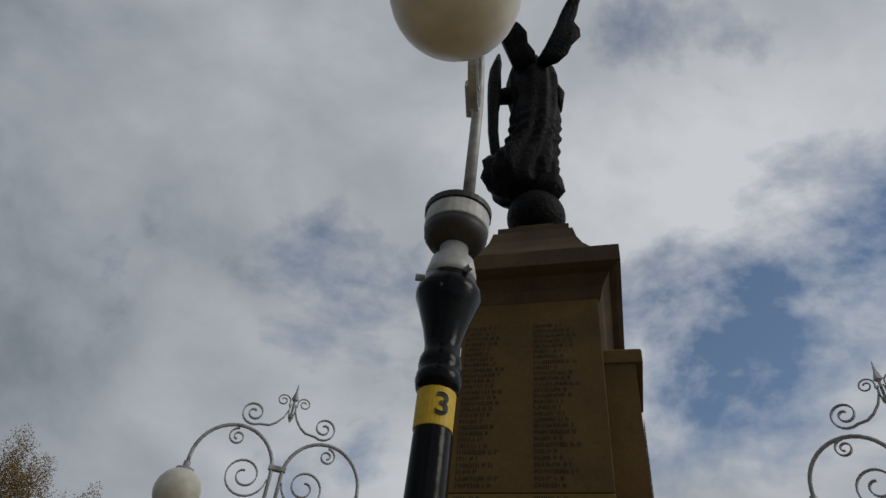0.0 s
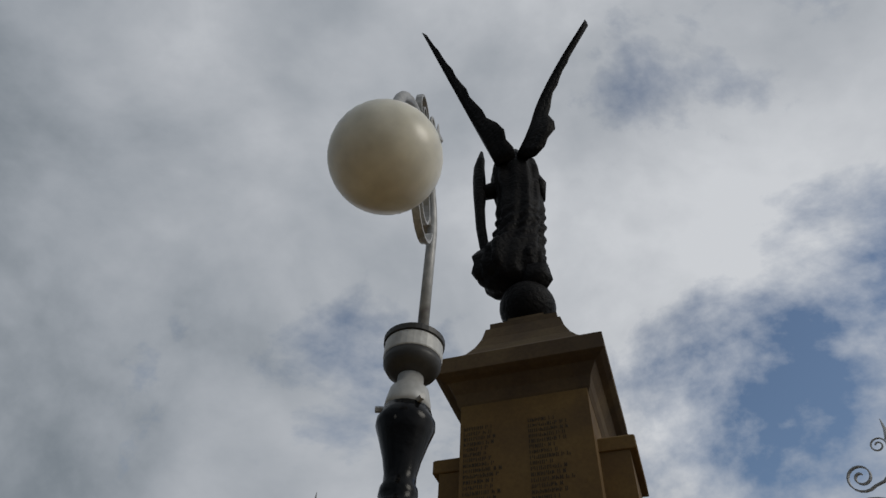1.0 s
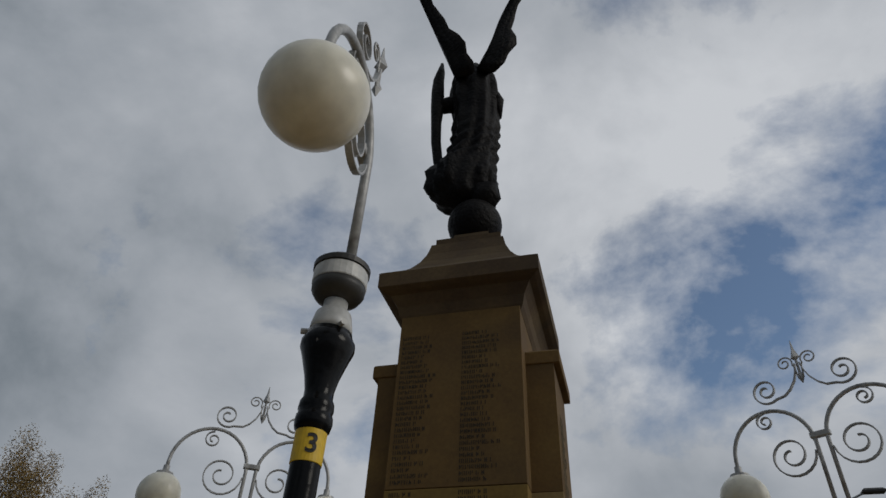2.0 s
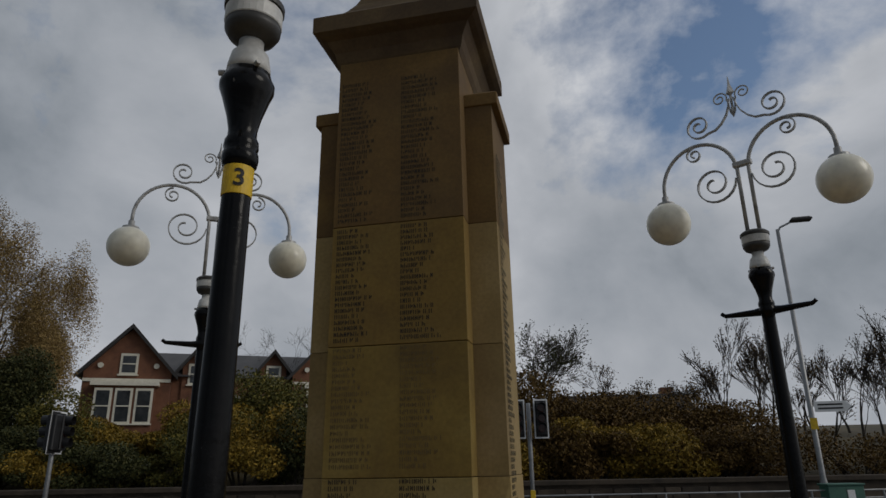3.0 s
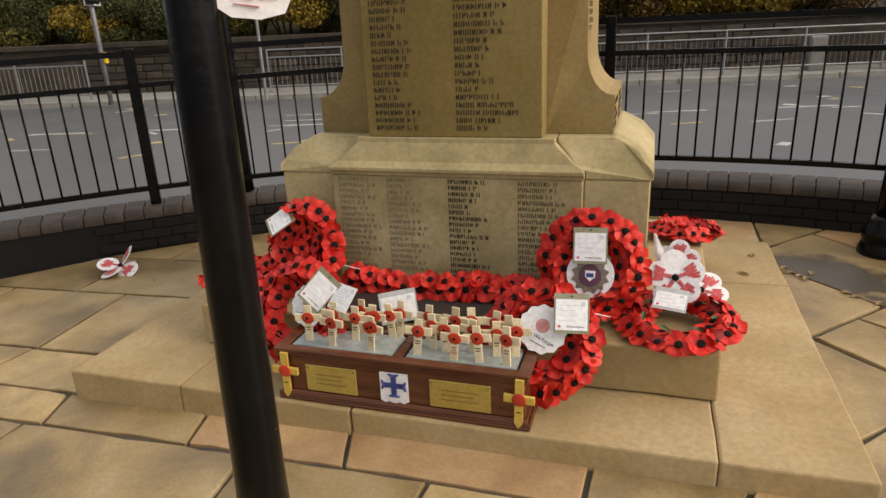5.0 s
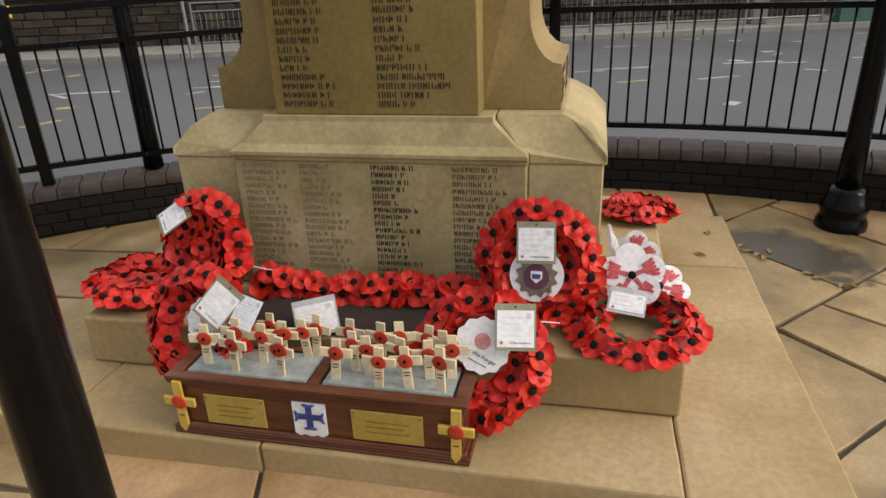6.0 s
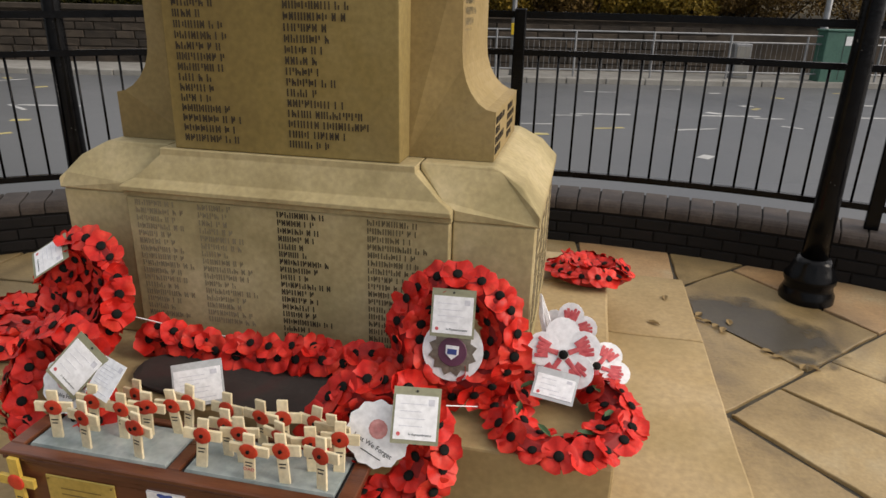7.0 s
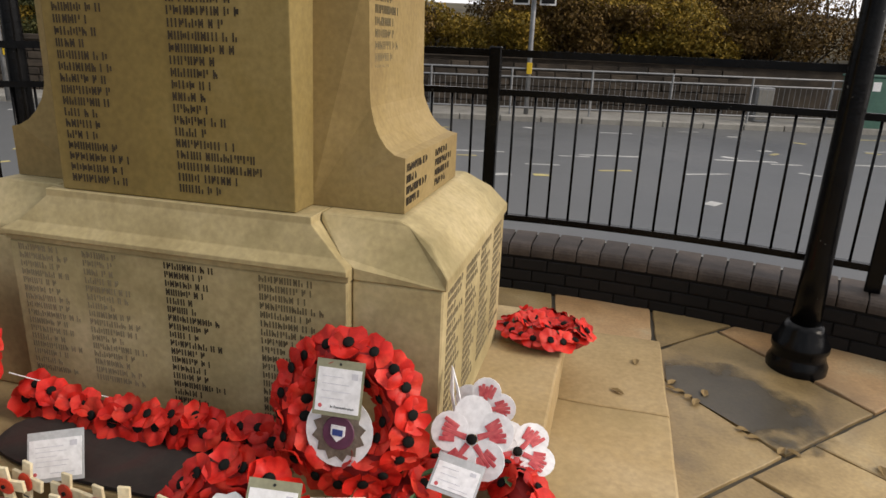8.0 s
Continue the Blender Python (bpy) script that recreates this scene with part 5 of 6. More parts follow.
def bush(x16, s, top16, width, mat, label, n=4600, size=0.05, clumps=9):
    """A shrub whose top meets the height top16 on the line at y = 16 m."""
    x, y = ray16(x16, s)
    while N.x * x + N.y * y < 15.25 + 0.42 * width:
        s += 0.01
        x, y = ray16(x16, s)
    top = 1.88 + (top16 - 1.88) * s
    nrel = N.x * x + N.y * y
    base = np.interp(nrel, [p[0] for p in prof], [p[1] for p in prof]) - 0.1
    h = max(0.8, top - base)
    ob = thing("shrub", pose(x, y, base), label, "shrub", "shrubs behind the wall")
    stems = bmesh.new()
    cs, rs = [], []
    for k in range(clumps):
        cx, cy = np_rnd.uniform(-width * 0.4, width * 0.4), np_rnd.uniform(-0.7, 0.9)
        cz = h * np_rnd.uniform(0.25, 0.82)
        cs.append((cx, cy, cz))
        rs.append((width * np_rnd.uniform(0.2, 0.34), width * 0.26, h * np_rnd.uniform(0.16, 0.30)))
        add_tube(stems, [(cx * 0.2, cy * 0.2, -0.1), (cx * 0.6, cy * 0.6, cz * 0.5), (cx, cy, cz)], [0.045, 0.03, 0.012], 5, False)
    part("stem", stems, BARK, ob)
    cr = leaf_cloud(cs, rs, n // clumps * 2, size, mat, "crown", ob)
    cr["kind"] = "stuff"
    return ob


sr = random.Random(3)
for x16 in np.arange(-27, 16, 1.55):
    left = x16 < -7
    mat = sr.choice([GOLD, OLIVE_LEAF, GOLD, DARK_LEAF] if left else ([GOLD, BROWN_LEAF, GOLD, BROWN_LEAF] if x16 < 3 else [BROWN_LEAF, BROWN_LEAF, BROWN_LEAF]))
    s = 0.80 + 0.009 * (x16 + 20) + sr.uniform(-0.02, 0.05)
    tops = (sr.uniform(2.3, 2.9) if -16.8 < x16 < -11.5 else sr.uniform(2.8, 4.0)) if left else (sr.uniform(2.5, 3.3) if x16 < 4.5 else sr.uniform(2.5, 3.3))
    bush(x16 + sr.uniform(-0.4, 0.4), s, tops, 2.6, mat, {"golden_leaves": "golden autumn shrub behind the stone wall", "olive_leaves": "olive green shrub behind the stone wall", "dark_leaves": "dark evergreen shrub behind the stone wall", "brown_leaves": "brown half-bare hedge shrub behind the wall"}[mat.name], 4600 if x16 < 4.5 else 1500)
for x16, s, top, w, mat, lab in ((-21.5, 0.98, 5.6, 5.0, DARK_LEAF, "tall dark evergreen shrub below the birch"), (-19.9, 0.98, 6.0, 3.4, DARK_LEAF, "tall dark evergreen shrub below the birch"), (-16.9, 1.0, 4.4, 3.2, OLIVE_LEAF, "tall olive green shrub behind the wall"), (-11.0, 1.05, 4.0, 3.2, GOLD, "tall golden shrub before the house"), (-9.0, 1.1, 5.0, 4.2, OLIVE_LEAF, "tall olive green shrub behind the wall"), (-24.0, 1.0, 4.9, 4.5, GOLD, "tall golden autumn shrub"), (1.2, 1.2, 4.0, 5.0, BROWN_LEAF, "broad olive brown shrub behind the wall"), (3.6, 1.25, 3.5, 4.5, BROWN_LEAF, "broad brown shrub behind the wall"), (-1.5, 1.2, 4.4, 4.5, BROWN_LEAF, "broad brown shrub behind the wall"), (-14.0, 1.06, 3.0, 3.4, GOLD, "golden shrub before the house bay"), (-12.4, 1.04, 3.3, 3.2, GOLD, "golden shrub before the house bay"), (-15.8, 1.04, 3.7, 2.8, GOLD, "golden shrub before the house bay"), (0.2, 0.98, 3.2, 3.6, GOLD, "golden autumn shrub beside the signal"), (2.2, 1.0, 2.9, 3.4, GOLD, "golden autumn shrub behind the stone wall"), (3.4, 0.98, 2.7, 3.2, BROWN_LEAF, "brown half-bare shrub behind the wall"), (-6.0, 1.1, 4.2, 4.0, OLIVE_LEAF, "tall olive green shrub behind the wall")):
    bush(x16, s, top, w, mat, lab, 9500, 0.056, 14)


def tree_at(x16, s, top16, label, seed, name="tree", **kw):
    x, y = ray16(x16, s)
    nrel = N.x * x + N.y * y
    base = float(np.interp(nrel, [p[0] for p in prof], [p[1] for p in prof])) - 0.1
    top = 1.88 + (top16 - 1.88) * s
    return tree(name, x, y, base, label, top - base, seed, **kw)


tree_at(-20.2, 1.25, 10.6, "weeping birch with thin yellow-brown leaves", 21, "birch_tree", spread=1.0, depth=5, droop=0.35, trunk=0.2, leaves=BIRCH_LEAF, leaf_n=230, leaf_r=0.85, leaf_s=0.042, start=0.26)
tree_at(-21.2, 1.3, 9.3, "weeping birch with thin yellow-brown leaves", 34, "birch_tree", spread=0.9, depth=5, droop=0.35, trunk=0.18, leaves=BIRCH_LEAF, leaf_n=230, leaf_r=0.8, leaf_s=0.042, start=0.26)
tree_at(-0.6, 1.45, 6.1, "bare dark tree wrapped in ivy", 8, "bare_tree", spread=1.15, depth=5, trunk=0.2, leaves=DARK_LEAF, leaf_n=2, leaf_r=0.3, leaf_s=0.05, start=0.24, fan=4)
tree_at(-9.5, 2.95, 7.0, "bare tree behind the house gardens", 14, "bare_tree", spread=1.1, depth=5, trunk=0.18, start=0.24)
tree_at(-8.4, 3.0, 6.6, "bare tree behind the house roof", 15, "bare_tree", spread=1.1, depth=5, trunk=0.22, start=0.24)
for k in range(26):
    tree_at(4.2 + 0.34 * k + sr.uniform(-0.2, 0.2), 1.35 + sr.uniform(-0.05, 0.35), sr.uniform(3.6, 4.9), "slender bare sapling with a few leaves", 50 + k, "sapling", spread=0.30, depth=5, trunk=0.06, fan=3, leaves=BROWN_LEAF, leaf_n=1, leaf_r=0.3, leaf_s=0.04, start=0.34)
for k in range(4):
    tree_at(1.2 + 1.0 * k, 1.6, sr.uniform(3.9, 4.6), "small bare tree on the skyline", 80 + k, "bare_tree", spread=0.9, depth=5, trunk=0.10, leaves=BROWN_LEAF, leaf_n=2, leaf_r=0.3, leaf_s=0.05, start=0.26)

# ---- the brick villa ----
HOUSE_BRICK = material("red_house_brick", [(0.10, 0.042, 0.023), (0.155, 0.066, 0.035), (0.20, 0.092, 0.05)], 0.85, scale=1.2, grain=18, bump=0.3)
ROOF_SLATE = material("roof_slate", [(0.05, 0.05, 0.055), (0.09, 0.088, 0.09)], 0.6, scale=1.0, grain=12, bump=0.4)
TRIM = material("cream_trim", [(0.58, 0.55, 0.45), (0.72, 0.69, 0.60)], 0.6, scale=3, grain=20)
PANE = material("dark_pane", [(0.02, 0.024, 0.028), (0.05, 0.055, 0.06)], 0.08, scale=2, bump=0)
BARGE = material("dark_bargeboard", [(0.018, 0.016, 0.015), (0.03, 0.027, 0.025)], 0.5, bump=0)
hx, hy = ray16(-14.47, 2.4)
villa = thing("house", pose(hx, hy, 4.1, 0, 0, 31), "red brick Victorian villa with gables and cream windows", "house")


def window(parent, x, z, w, h, y, bars=1):
    wn_ = part("window", box((x - w / 2 - 0.18, y - 0.10, z - 0.15), (x + w / 2 + 0.18, y + 0.02, z + h + 0.2)), TRIM, parent, "cream framed sash window")
    part("pane", box((x - w / 2, y - 0.13, z), (x + w / 2, y - 0.103, z + h)), PANE, wn_)
    part("sash", box((x - w / 2, y - 0.17, z + h * 0.48), (x + w / 2, y - 0.131, z + h * 0.48 + 0.09)), TRIM, wn_)
    part("sill", box((x - w / 2 - 0.28, y - 0.25, z - 0.26), (x + w / 2 + 0.28, y, z - 0.151)), TRIM, wn_)


def gable(x, w, eave, peak, y, deep):
    part("wall", prism([(x - w / 2, -1), (x + w / 2, -1), (x + w / 2, eave), (x, peak), (x - w / 2, eave)], y, y + deep), HOUSE_BRICK, villa)
    for s in (-1, 1):
        o = 0.45
        sl = (peak - eave) / (w / 2)
        a = [(x, peak + 0.25), (x + s * (w / 2 + o), eave - sl * o + 0.25), (x + s * (w / 2 + o), eave - sl * o + 0.02), (x, peak + 0.02)]
        part("roof", prism(a, y - 0.5, y + deep), ROOF_SLATE, villa)
        b = [(x, peak + 0.32), (x + s * (w / 2 + o + 0.1), eave - sl * o + 0.2), (x + s * (w / 2 + o + 0.1), eave - sl * o - 0.15), (x, peak - 0.06)]
        part("bargeboard", prism(b, y - 0.62, y - 0.51), BARGE, villa)


gable(0, 6.6, 5.4, 9.0, 0, 9)
gable(16.5, 6.6, 5.4, 9.0, 0, 9)
gable(5.2, 2.2, 6.0, 7.4, 0.8, 5)
gable(11.6, 2.2, 6.0, 7.4, 0.8, 5)
part("wall", box((3.31, 1.0, -1), (13.19, 8.5, 5.2)), HOUSE_BRICK, villa)
main_roof = bmesh.new()
ring = [(2.0, 0.5, 5.2), (14.5, 0.5, 5.2), (14.5, 9.0, 5.2), (2.0, 9.0, 5.2)]
lo = [main_roof.verts.new(c) for c in ring]
r0, r1 = main_roof.verts.new((0.5, 4.7, 7.75)), main_roof.verts.new((16.0, 4.7, 7.75))
for f in ((lo[0], lo[1], r1, r0), (lo[2], lo[3], r0, r1), (lo[1], lo[2], r1), (lo[3], lo[0], r0), (lo[3], lo[2], lo[1], lo[0])):
    main_roof.faces.new(f)
part("roof", main_roof, ROOF_SLATE, villa)
for gx_ in (0, 16.5):
    window(villa, gx_, 5.35, 1.0, 1.35, 0)
    part("string_course", box((gx_ - 3.3, -0.12, 4.6), (gx_ + 3.3, 0, 4.85)), TRIM, villa)
    for s in (-1, 1):
        part("boss", tube([(gx_ + s * 2.1, 0, 5.9), (gx_ + s * 2.1, -0.2, 5.9)], 0.22, 10), TRIM, villa)
    bay = part("bay", prism([(gx_ - 2.2, -1), (gx_ + 2.2, -1), (gx_ + 2.2, 4.2), (gx_ - 2.2, 4.2)], -0.9, -0.002), HOUSE_BRICK, villa)
    part("bay_cornice", box((gx_ - 2.5, -1.2, 4.2), (gx_ + 2.5, 0, 4.5)), TRIM, villa)
    for k in (-1.5, 0, 1.5):
        window(villa, gx_ + k, 1.4, 0.95, 2.4, -0.9)
for x in (5.2, 11.6):
    window(villa, x, 4.7, 0.9, 1.4, 0.8)
for x in (5.2, 8.2, 11.4):
    window(villa, x, 1.3, 1.2, 2.2, 1.0)
# far roofs on the skyline to the right
fx, fy = ray16(1.7, 2.6)
far_house = thing("house", pose(fx, fy, 3.6, 0, 0, 8), "distant dark house roof behind the trees", "house")
part("wall", box((-5, 0, -1), (5, 7, 1.6)), HOUSE_BRICK, far_house)
part("roof", prism([(-5.3, 1.5), (5.3, 1.5), (4.6, 2.9), (-4.6, 2.9)], -0.3, 7.3), ROOF_SLATE, far_house)
part("chimney", box((3.6, 3, 2.8), (4.4, 4, 3.7)), HOUSE_BRICK, far_house)

# ---- street furniture ----
TL_BLACK = material("signal_black", [(0.008, 0.008, 0.009), (0.015, 0.015, 0.016)], 0.5, bump=0)
WHITE_TRIM = material("white_tape", [(0.72, 0.72, 0.72), (0.82, 0.82, 0.82)], 0.4, bump=0)
GREEN_BOX = material("green_cabinet", [(0.03, 0.10, 0.075), (0.05, 0.14, 0.10)], 0.5, scale=3, grain=20)
LENS = material("dull_lens", [(0.05, 0.012, 0.01), (0.08, 0.02, 0.012)], 0.2, bump=0)


def signal(x, y, turn, heads, label, bottom=2.4, height=0.95):
    ob = thing("traffic_light", pose(x, y, 0.1, 0, 0, turn), label, "traffic light", "traffic lights at the junction")
    part("pole", tube([(0, 0.12, 0), (0, 0.12, 1.6), (0.0, 0.12, 2.0), (0.0, 0.12, bottom + height)], 0.055, 10), GALV, ob, smooth=True)
    part("push_button", box((-0.06, 0.0, 0.95), (0.06, 0.062, 1.2), 0.01), YELLOW, ob, "yellow push-button box")
    for hx_, rot in heads:
        hd = part("signal_head", box((-0.14, -0.12, bottom), (0.14, 0.10, bottom + height), 0.02), TL_BLACK, ob)
        hd.matrix_basis = pose(hx_, 0, 0, 0, 0, rot)
        part("backing_board", box((-0.17, 0.004, bottom - 0.07), (0.17, 0.024, bottom + height + 0.07), 0.008), TL_BLACK, hd)
        for lo_, hi_ in (((-0.18, bottom - 0.08), (0.18, bottom - 0.045)), ((-0.18, bottom + height + 0.045), (0.18, bottom + height + 0.08)), ((-0.18, bottom - 0.0445), (-0.145, bottom + height + 0.0445)), ((0.145, bottom - 0.0445), (0.18, bottom + height + 0.0445))):
            part("border", box((lo_[0], -0.004, lo_[1]), (hi_[0], 0.0035, hi_[1])), WHITE_TRIM, hd)
        for k in range(3):
            z = bottom + height * (0.19 + 0.31 * k)
            part("lens", tube([(0, -0.121, z), (0, -0.13, z)], 0.095, 14), LENS, hd)
            part("visor", tube([(0, -0.12, z + 0.03), (0, -0.28, z + 0.03)], 0.11, 14, False), TL_BLACK, hd)
    return ob


tx, ty = ray16(-16.9, 0.69)
signal(tx, ty, 104, ((0.0, 0), (-0.3, 180)), "black traffic light with white edged boards on a bent grey pole", 2.3, 0.8)
tx, ty = ray16(-0.9, 0.873)
signal(tx, ty, 10, ((-0.28, 0), (0.30, 0)), "black traffic light pair with white edged boards on a grey pole", 2.5, 0.8)

rail = thing("guard_rail", road_pose(0, 13.3, 0.15), "galvanised steel pedestrian guard rail along the kerb", "guard rail")
RAIL_X = [-4.87 + 1.83 * k for k in range(11)]
for name, z in (("top_rail", 1.02), ("middle_rail", 0.84), ("bottom_rail", 0.16)):
    part(name, tube([(RAIL_X[0], 0, z), (RAIL_X[-1], 0, z)], 0.021, 6), GALV, rail)
for x in RAIL_X:
    part("post", tube([(x, 0, 0), (x, 0, 1.02)], 0.026, 8), GALV, rail)
bars = bmesh.new()
for k in range(int((RAIL_X[-1] - RAIL_X[0]) / 0.125)):
    x = RAIL_X[0] + 0.125 * k + 0.06
    add_tube(bars, [(x, 0, 0.16), (x, 0, 0.84)], 0.005, 4, False)
part("infill", bars, GALV, rail)["kind"] = "stuff"
rail2 = thing("guard_rail", road_pose(-9.45, 13.3, 0.15), "short galvanised guard rail panel by the crossing", "guard rail")
for z in (1.0, 0.84, 0.14):
    part("rail", tube([(-5.4, 0, z), (0, 0, z)], 0.021, 6), GALV, rail2)
for x in (-5.4, -3.6, -1.8, 0):
    part("post", tube([(x, 0, 0), (x, 0, 1.0)], 0.026, 8), GALV, rail2)
bars = bmesh.new()
for k in range(43):
    add_tube(bars, [(-5.35 + 0.125 * k, 0, 0.14), (-5.35 + 0.125 * k, 0, 0.84)], 0.006, 4, False)
part("infill", bars, GALV, rail2)["kind"] = "stuff"

lx, ly = ray16(6.55, 1.03)
column = thing("street_light", pose(lx, ly, 0.12), "tall grey steel street light column with flat lantern", "street light")
part("column", lathe([(0.10, 0), (0.10, 1.2), (0.075, 1.3), (0.05, 8.3)], 14), GALV, column, smooth=True)
part("bracket", tube([(0, 0, 8.2), (0.08, 0, 8.36), (0.4, 0, 8.5)], 0.03, 8), GALV, column)
part("lantern", stack([(0.35, -0.12, 0.95, 0.12, 8.50), (0.38, -0.13, 0.98, 0.13, 8.56), (0.45, -0.08, 0.9, 0.08, 8.62)], 0.01), BARGE, column, "dark flat lantern")
part("notice", box((-0.09, -0.11, 2.55), (0.09, -0.095, 2.85)), YELLOW, column, "small yellow notice")
sign = part("direction_sign", prism([(0.08, 3.0), (0.85, 3.0), (1.0, 3.14), (0.85, 3.28), (0.08, 3.28)], -0.11, -0.09), WHITE_TRIM, column, "white arrow-ended direction sign")
for z in (3.07, 3.17):
    part("writing", box((0.16, -0.114, z), (0.78, -0.1104, z + 0.045)), BLACK_INK, sign)
cab = thing("utility_cabinet", pose(lx + 0.1, ly - 1.0, 0.13, 0, 0, 14), "green steel utility cabinet on the far footway", "cabinet")
part("body", box((-0.45, -0.2, 0), (0.45, 0.2, 1.15), 0.015), GREEN_BOX, cab)
part("lid", box((-0.48, -0.23, 1.151), (0.48, 0.23, 1.20), 0.012), GREEN_BOX, cab)
part("label", box((0.02, -0.207, 0.85), (0.2, -0.2015, 1.05)), WHITE_TRIM, cab)
part("door_seam", box((-0.01, -0.204, 0.08), (0.0, -0.2005, 1.1)), BARGE, cab)
gx2, gy2 = ray16(4.75, 0.97)
cab2 = thing("feeder_pillar", pose(gx2, gy2, 0.15, 0, 0, 14), "small grey feeder pillar behind the guard rail", "cabinet")
part("body", box((-0.2, -0.15, 0), (0.2, 0.15, 0.8), 0.02), GALV, cab2)
part("door", box((-0.17, -0.165, 0.06), (0.17, -0.151, 0.74), 0.004), KERB, cab2)
px2, py2 = ray16(-10.95, 0.72)
post2 = thing("sign_post", pose(px2, py2, 0.1), "slim grey sign post at the kerb", "sign post")
part("pole", tube([(0, 0, 0), (0, 0, 2.6)], 0.035, 8), GALV, post2)
part("sign_plate", box((-0.2, -0.06, 2.25), (0.2, -0.04, 2.5), 0.004), GALV, post2)

# ---- road markings, thin worn paint ----
ROAD_WHITE = material("worn_white_paint", [(0.22, 0.22, 0.21), (0.55, 0.55, 0.53)], 0.7, scale=3, grain=25, stain=0.6, stain_color=(0.13, 0.13, 0.13))
ROAD_YELLOW = material("worn_yellow_paint", [(0.26, 0.22, 0.11), (0.50, 0.42, 0.15)], 0.7, scale=3, grain=25, stain=0.6, stain_color=(0.14, 0.135, 0.12))
mr = random.Random(4)
for i in range(80):
    u, n = mr.uniform(-13, 12), mr.uniform(4.6, 12.2)
    mat = ROAD_YELLOW if mr.random() < 0.5 else ROAD_WHITE
    ln, wd = mr.choice(((0.5, 0.08), (0.3, 0.09), (0.7, 0.07), (0.24, 0.14)))
    mk = part("marking", box((-ln / 2, -wd / 2, 0), (ln / 2, wd / 2, 0.004)), mat, road_ob)
    mk.matrix_basis = pose(u, n, 0.0305, 0, 0, mr.choice((0, 0, 45, -45, 12)))
for k in range(12):
    mk = part("marking", box((-0.5, -0.05, 0), (0.5, 0.05, 0.004)), ROAD_WHITE, road_ob)
    mk.matrix_basis = pose(-14 + 2.2 * k, 8.4, 0.0305)
for k in range(20):
    kb = part("kerbstone", box((-0.45, -0.075, -0.1), (0.45, 0.075, 0.152), 0.015), KERB, foot)
    kb.matrix_basis = pose(-9.3 + 0.92 * k, 12.975, 0)
part("kerb_run", box((-90, 12.905, -0.1), (-9.78, 13.045, 0.148)), KERB, foot)
part("kerb_run", box((8.66, 12.905, -0.1), (90, 13.045, 0.148)), KERB, foot)


# ---- inscriptions: rows of short plain bars ----
INK_CUT = material("cut_letters", [(0.025, 0.018, 0.010), (0.055, 0.04, 0.022)], 0.9, scale=8, grain=40, bump=0)
INK_WORN = material("worn_letters", [(0.07, 0.055, 0.03), (0.17, 0.138, 0.075)], 0.9, scale=3, grain=40, bump=0)
INK_FADED = material("faded_letters", [(0.20, 0.165, 0.10), (0.28, 0.235, 0.15)], 0.9, scale=3, grain=40, bump=0)
INK_WORN_GOLD = material("half_worn_letters", [(0.085, 0.058, 0.024), (0.17, 0.12, 0.045)], 0.9, scale=3, grain=40, bump=0)
text_rnd = random.Random(23)
# word lengths of the lowest rows, from the bottom up
ROWS_WEST = "711 711 7111 71 311 51 411 71 81 511 711 611 41 61 51 511 71 51 511 611 5111 51".split()
ROWS_EAST = "411 451 79 58 911 41 611 51 41 411 61 61 811 811 711 911 91 61 91 711 71 61".split()


def text_rows(columns, z_top, z_low, pitch, height, width, place, material_, name, parent, known=None):
    """Rows of thin upright bars; place(u, z) gives a point and the outward normal of the face."""
    verts, faces = [], []

    def bar(u0, u1, z0, z1):
        base = len(verts)
        for off in (0.0003, 0.0018):
            for u, z in ((u0, z0), (u1, z0), (u1, z1), (u0, z1)):
                p, nrm = place(u, z)
                verts.append(tuple(Vector(p) + Vector(nrm) * off))
        b = base
        faces.extend([(b + 4, b + 5, b + 6, b + 7), (b, b + 1, b + 5, b + 4), (b + 1, b + 2, b + 6, b + 5), (b + 2, b + 3, b + 7, b + 6), (b + 3, b, b + 4, b + 7)])

    def letter(u, w, z, h):
        t = h * 0.18
        bar(u, u + t, z - h, z)
        if w > h * 0.4:
            low, high = text_rnd.choice(((1.0, 0.0), (1.0, 0.0), (1.0, 0.45), (0.55, 0.0), (0.8, 0.2)))
            bar(u + w - t, u + w, z - h * low, z - h * high)
            if text_rnd.random() < 0.45:
                bar(u + w * 0.5 - t * 0.4, u + w * 0.5 + t * 0.4, z - h * 0.75, z - h * 0.25)

    for c_i, u_start in enumerate(columns):
        tops = []
        z = z_top
        while z - height > z_low:
            tops.append(z)
            z -= pitch
        for k, z in enumerate(reversed(tops)):
            u = u_start
            if known and k < len(known[c_i]):
                words = [int(n) for n in known[c_i][k]]
            else:
                words = [text_rnd.randint(4, 9)] + [1] * text_rnd.choice((1, 2, 2))
            while sum(words) * height * 0.80 + len(words) * height * 0.5 > width + 0.02 and words[0] > 3:
                words[0] -= 1
            for w in words:
                for _ in range(w):
                    lw = height * text_rnd.choice((0.55, 0.62, 0.62, 0.72, 0.30))
                    letter(u, lw, z, height)
                    u += lw + height * 0.23
                u += height * 0.45
    me = bpy.data.meshes.new(name)
    me.from_pydata(verts, [], faces)
    me.materials.append(material_)
    ob = new(name, me)
    ob.parent = parent
    ob["kind"] = "stuff"
    ob["label"] = "rows of small dark incised bars"
    return ob


def front(u, z):
    return (u, MY - half(z), z), (0, -1, 0)


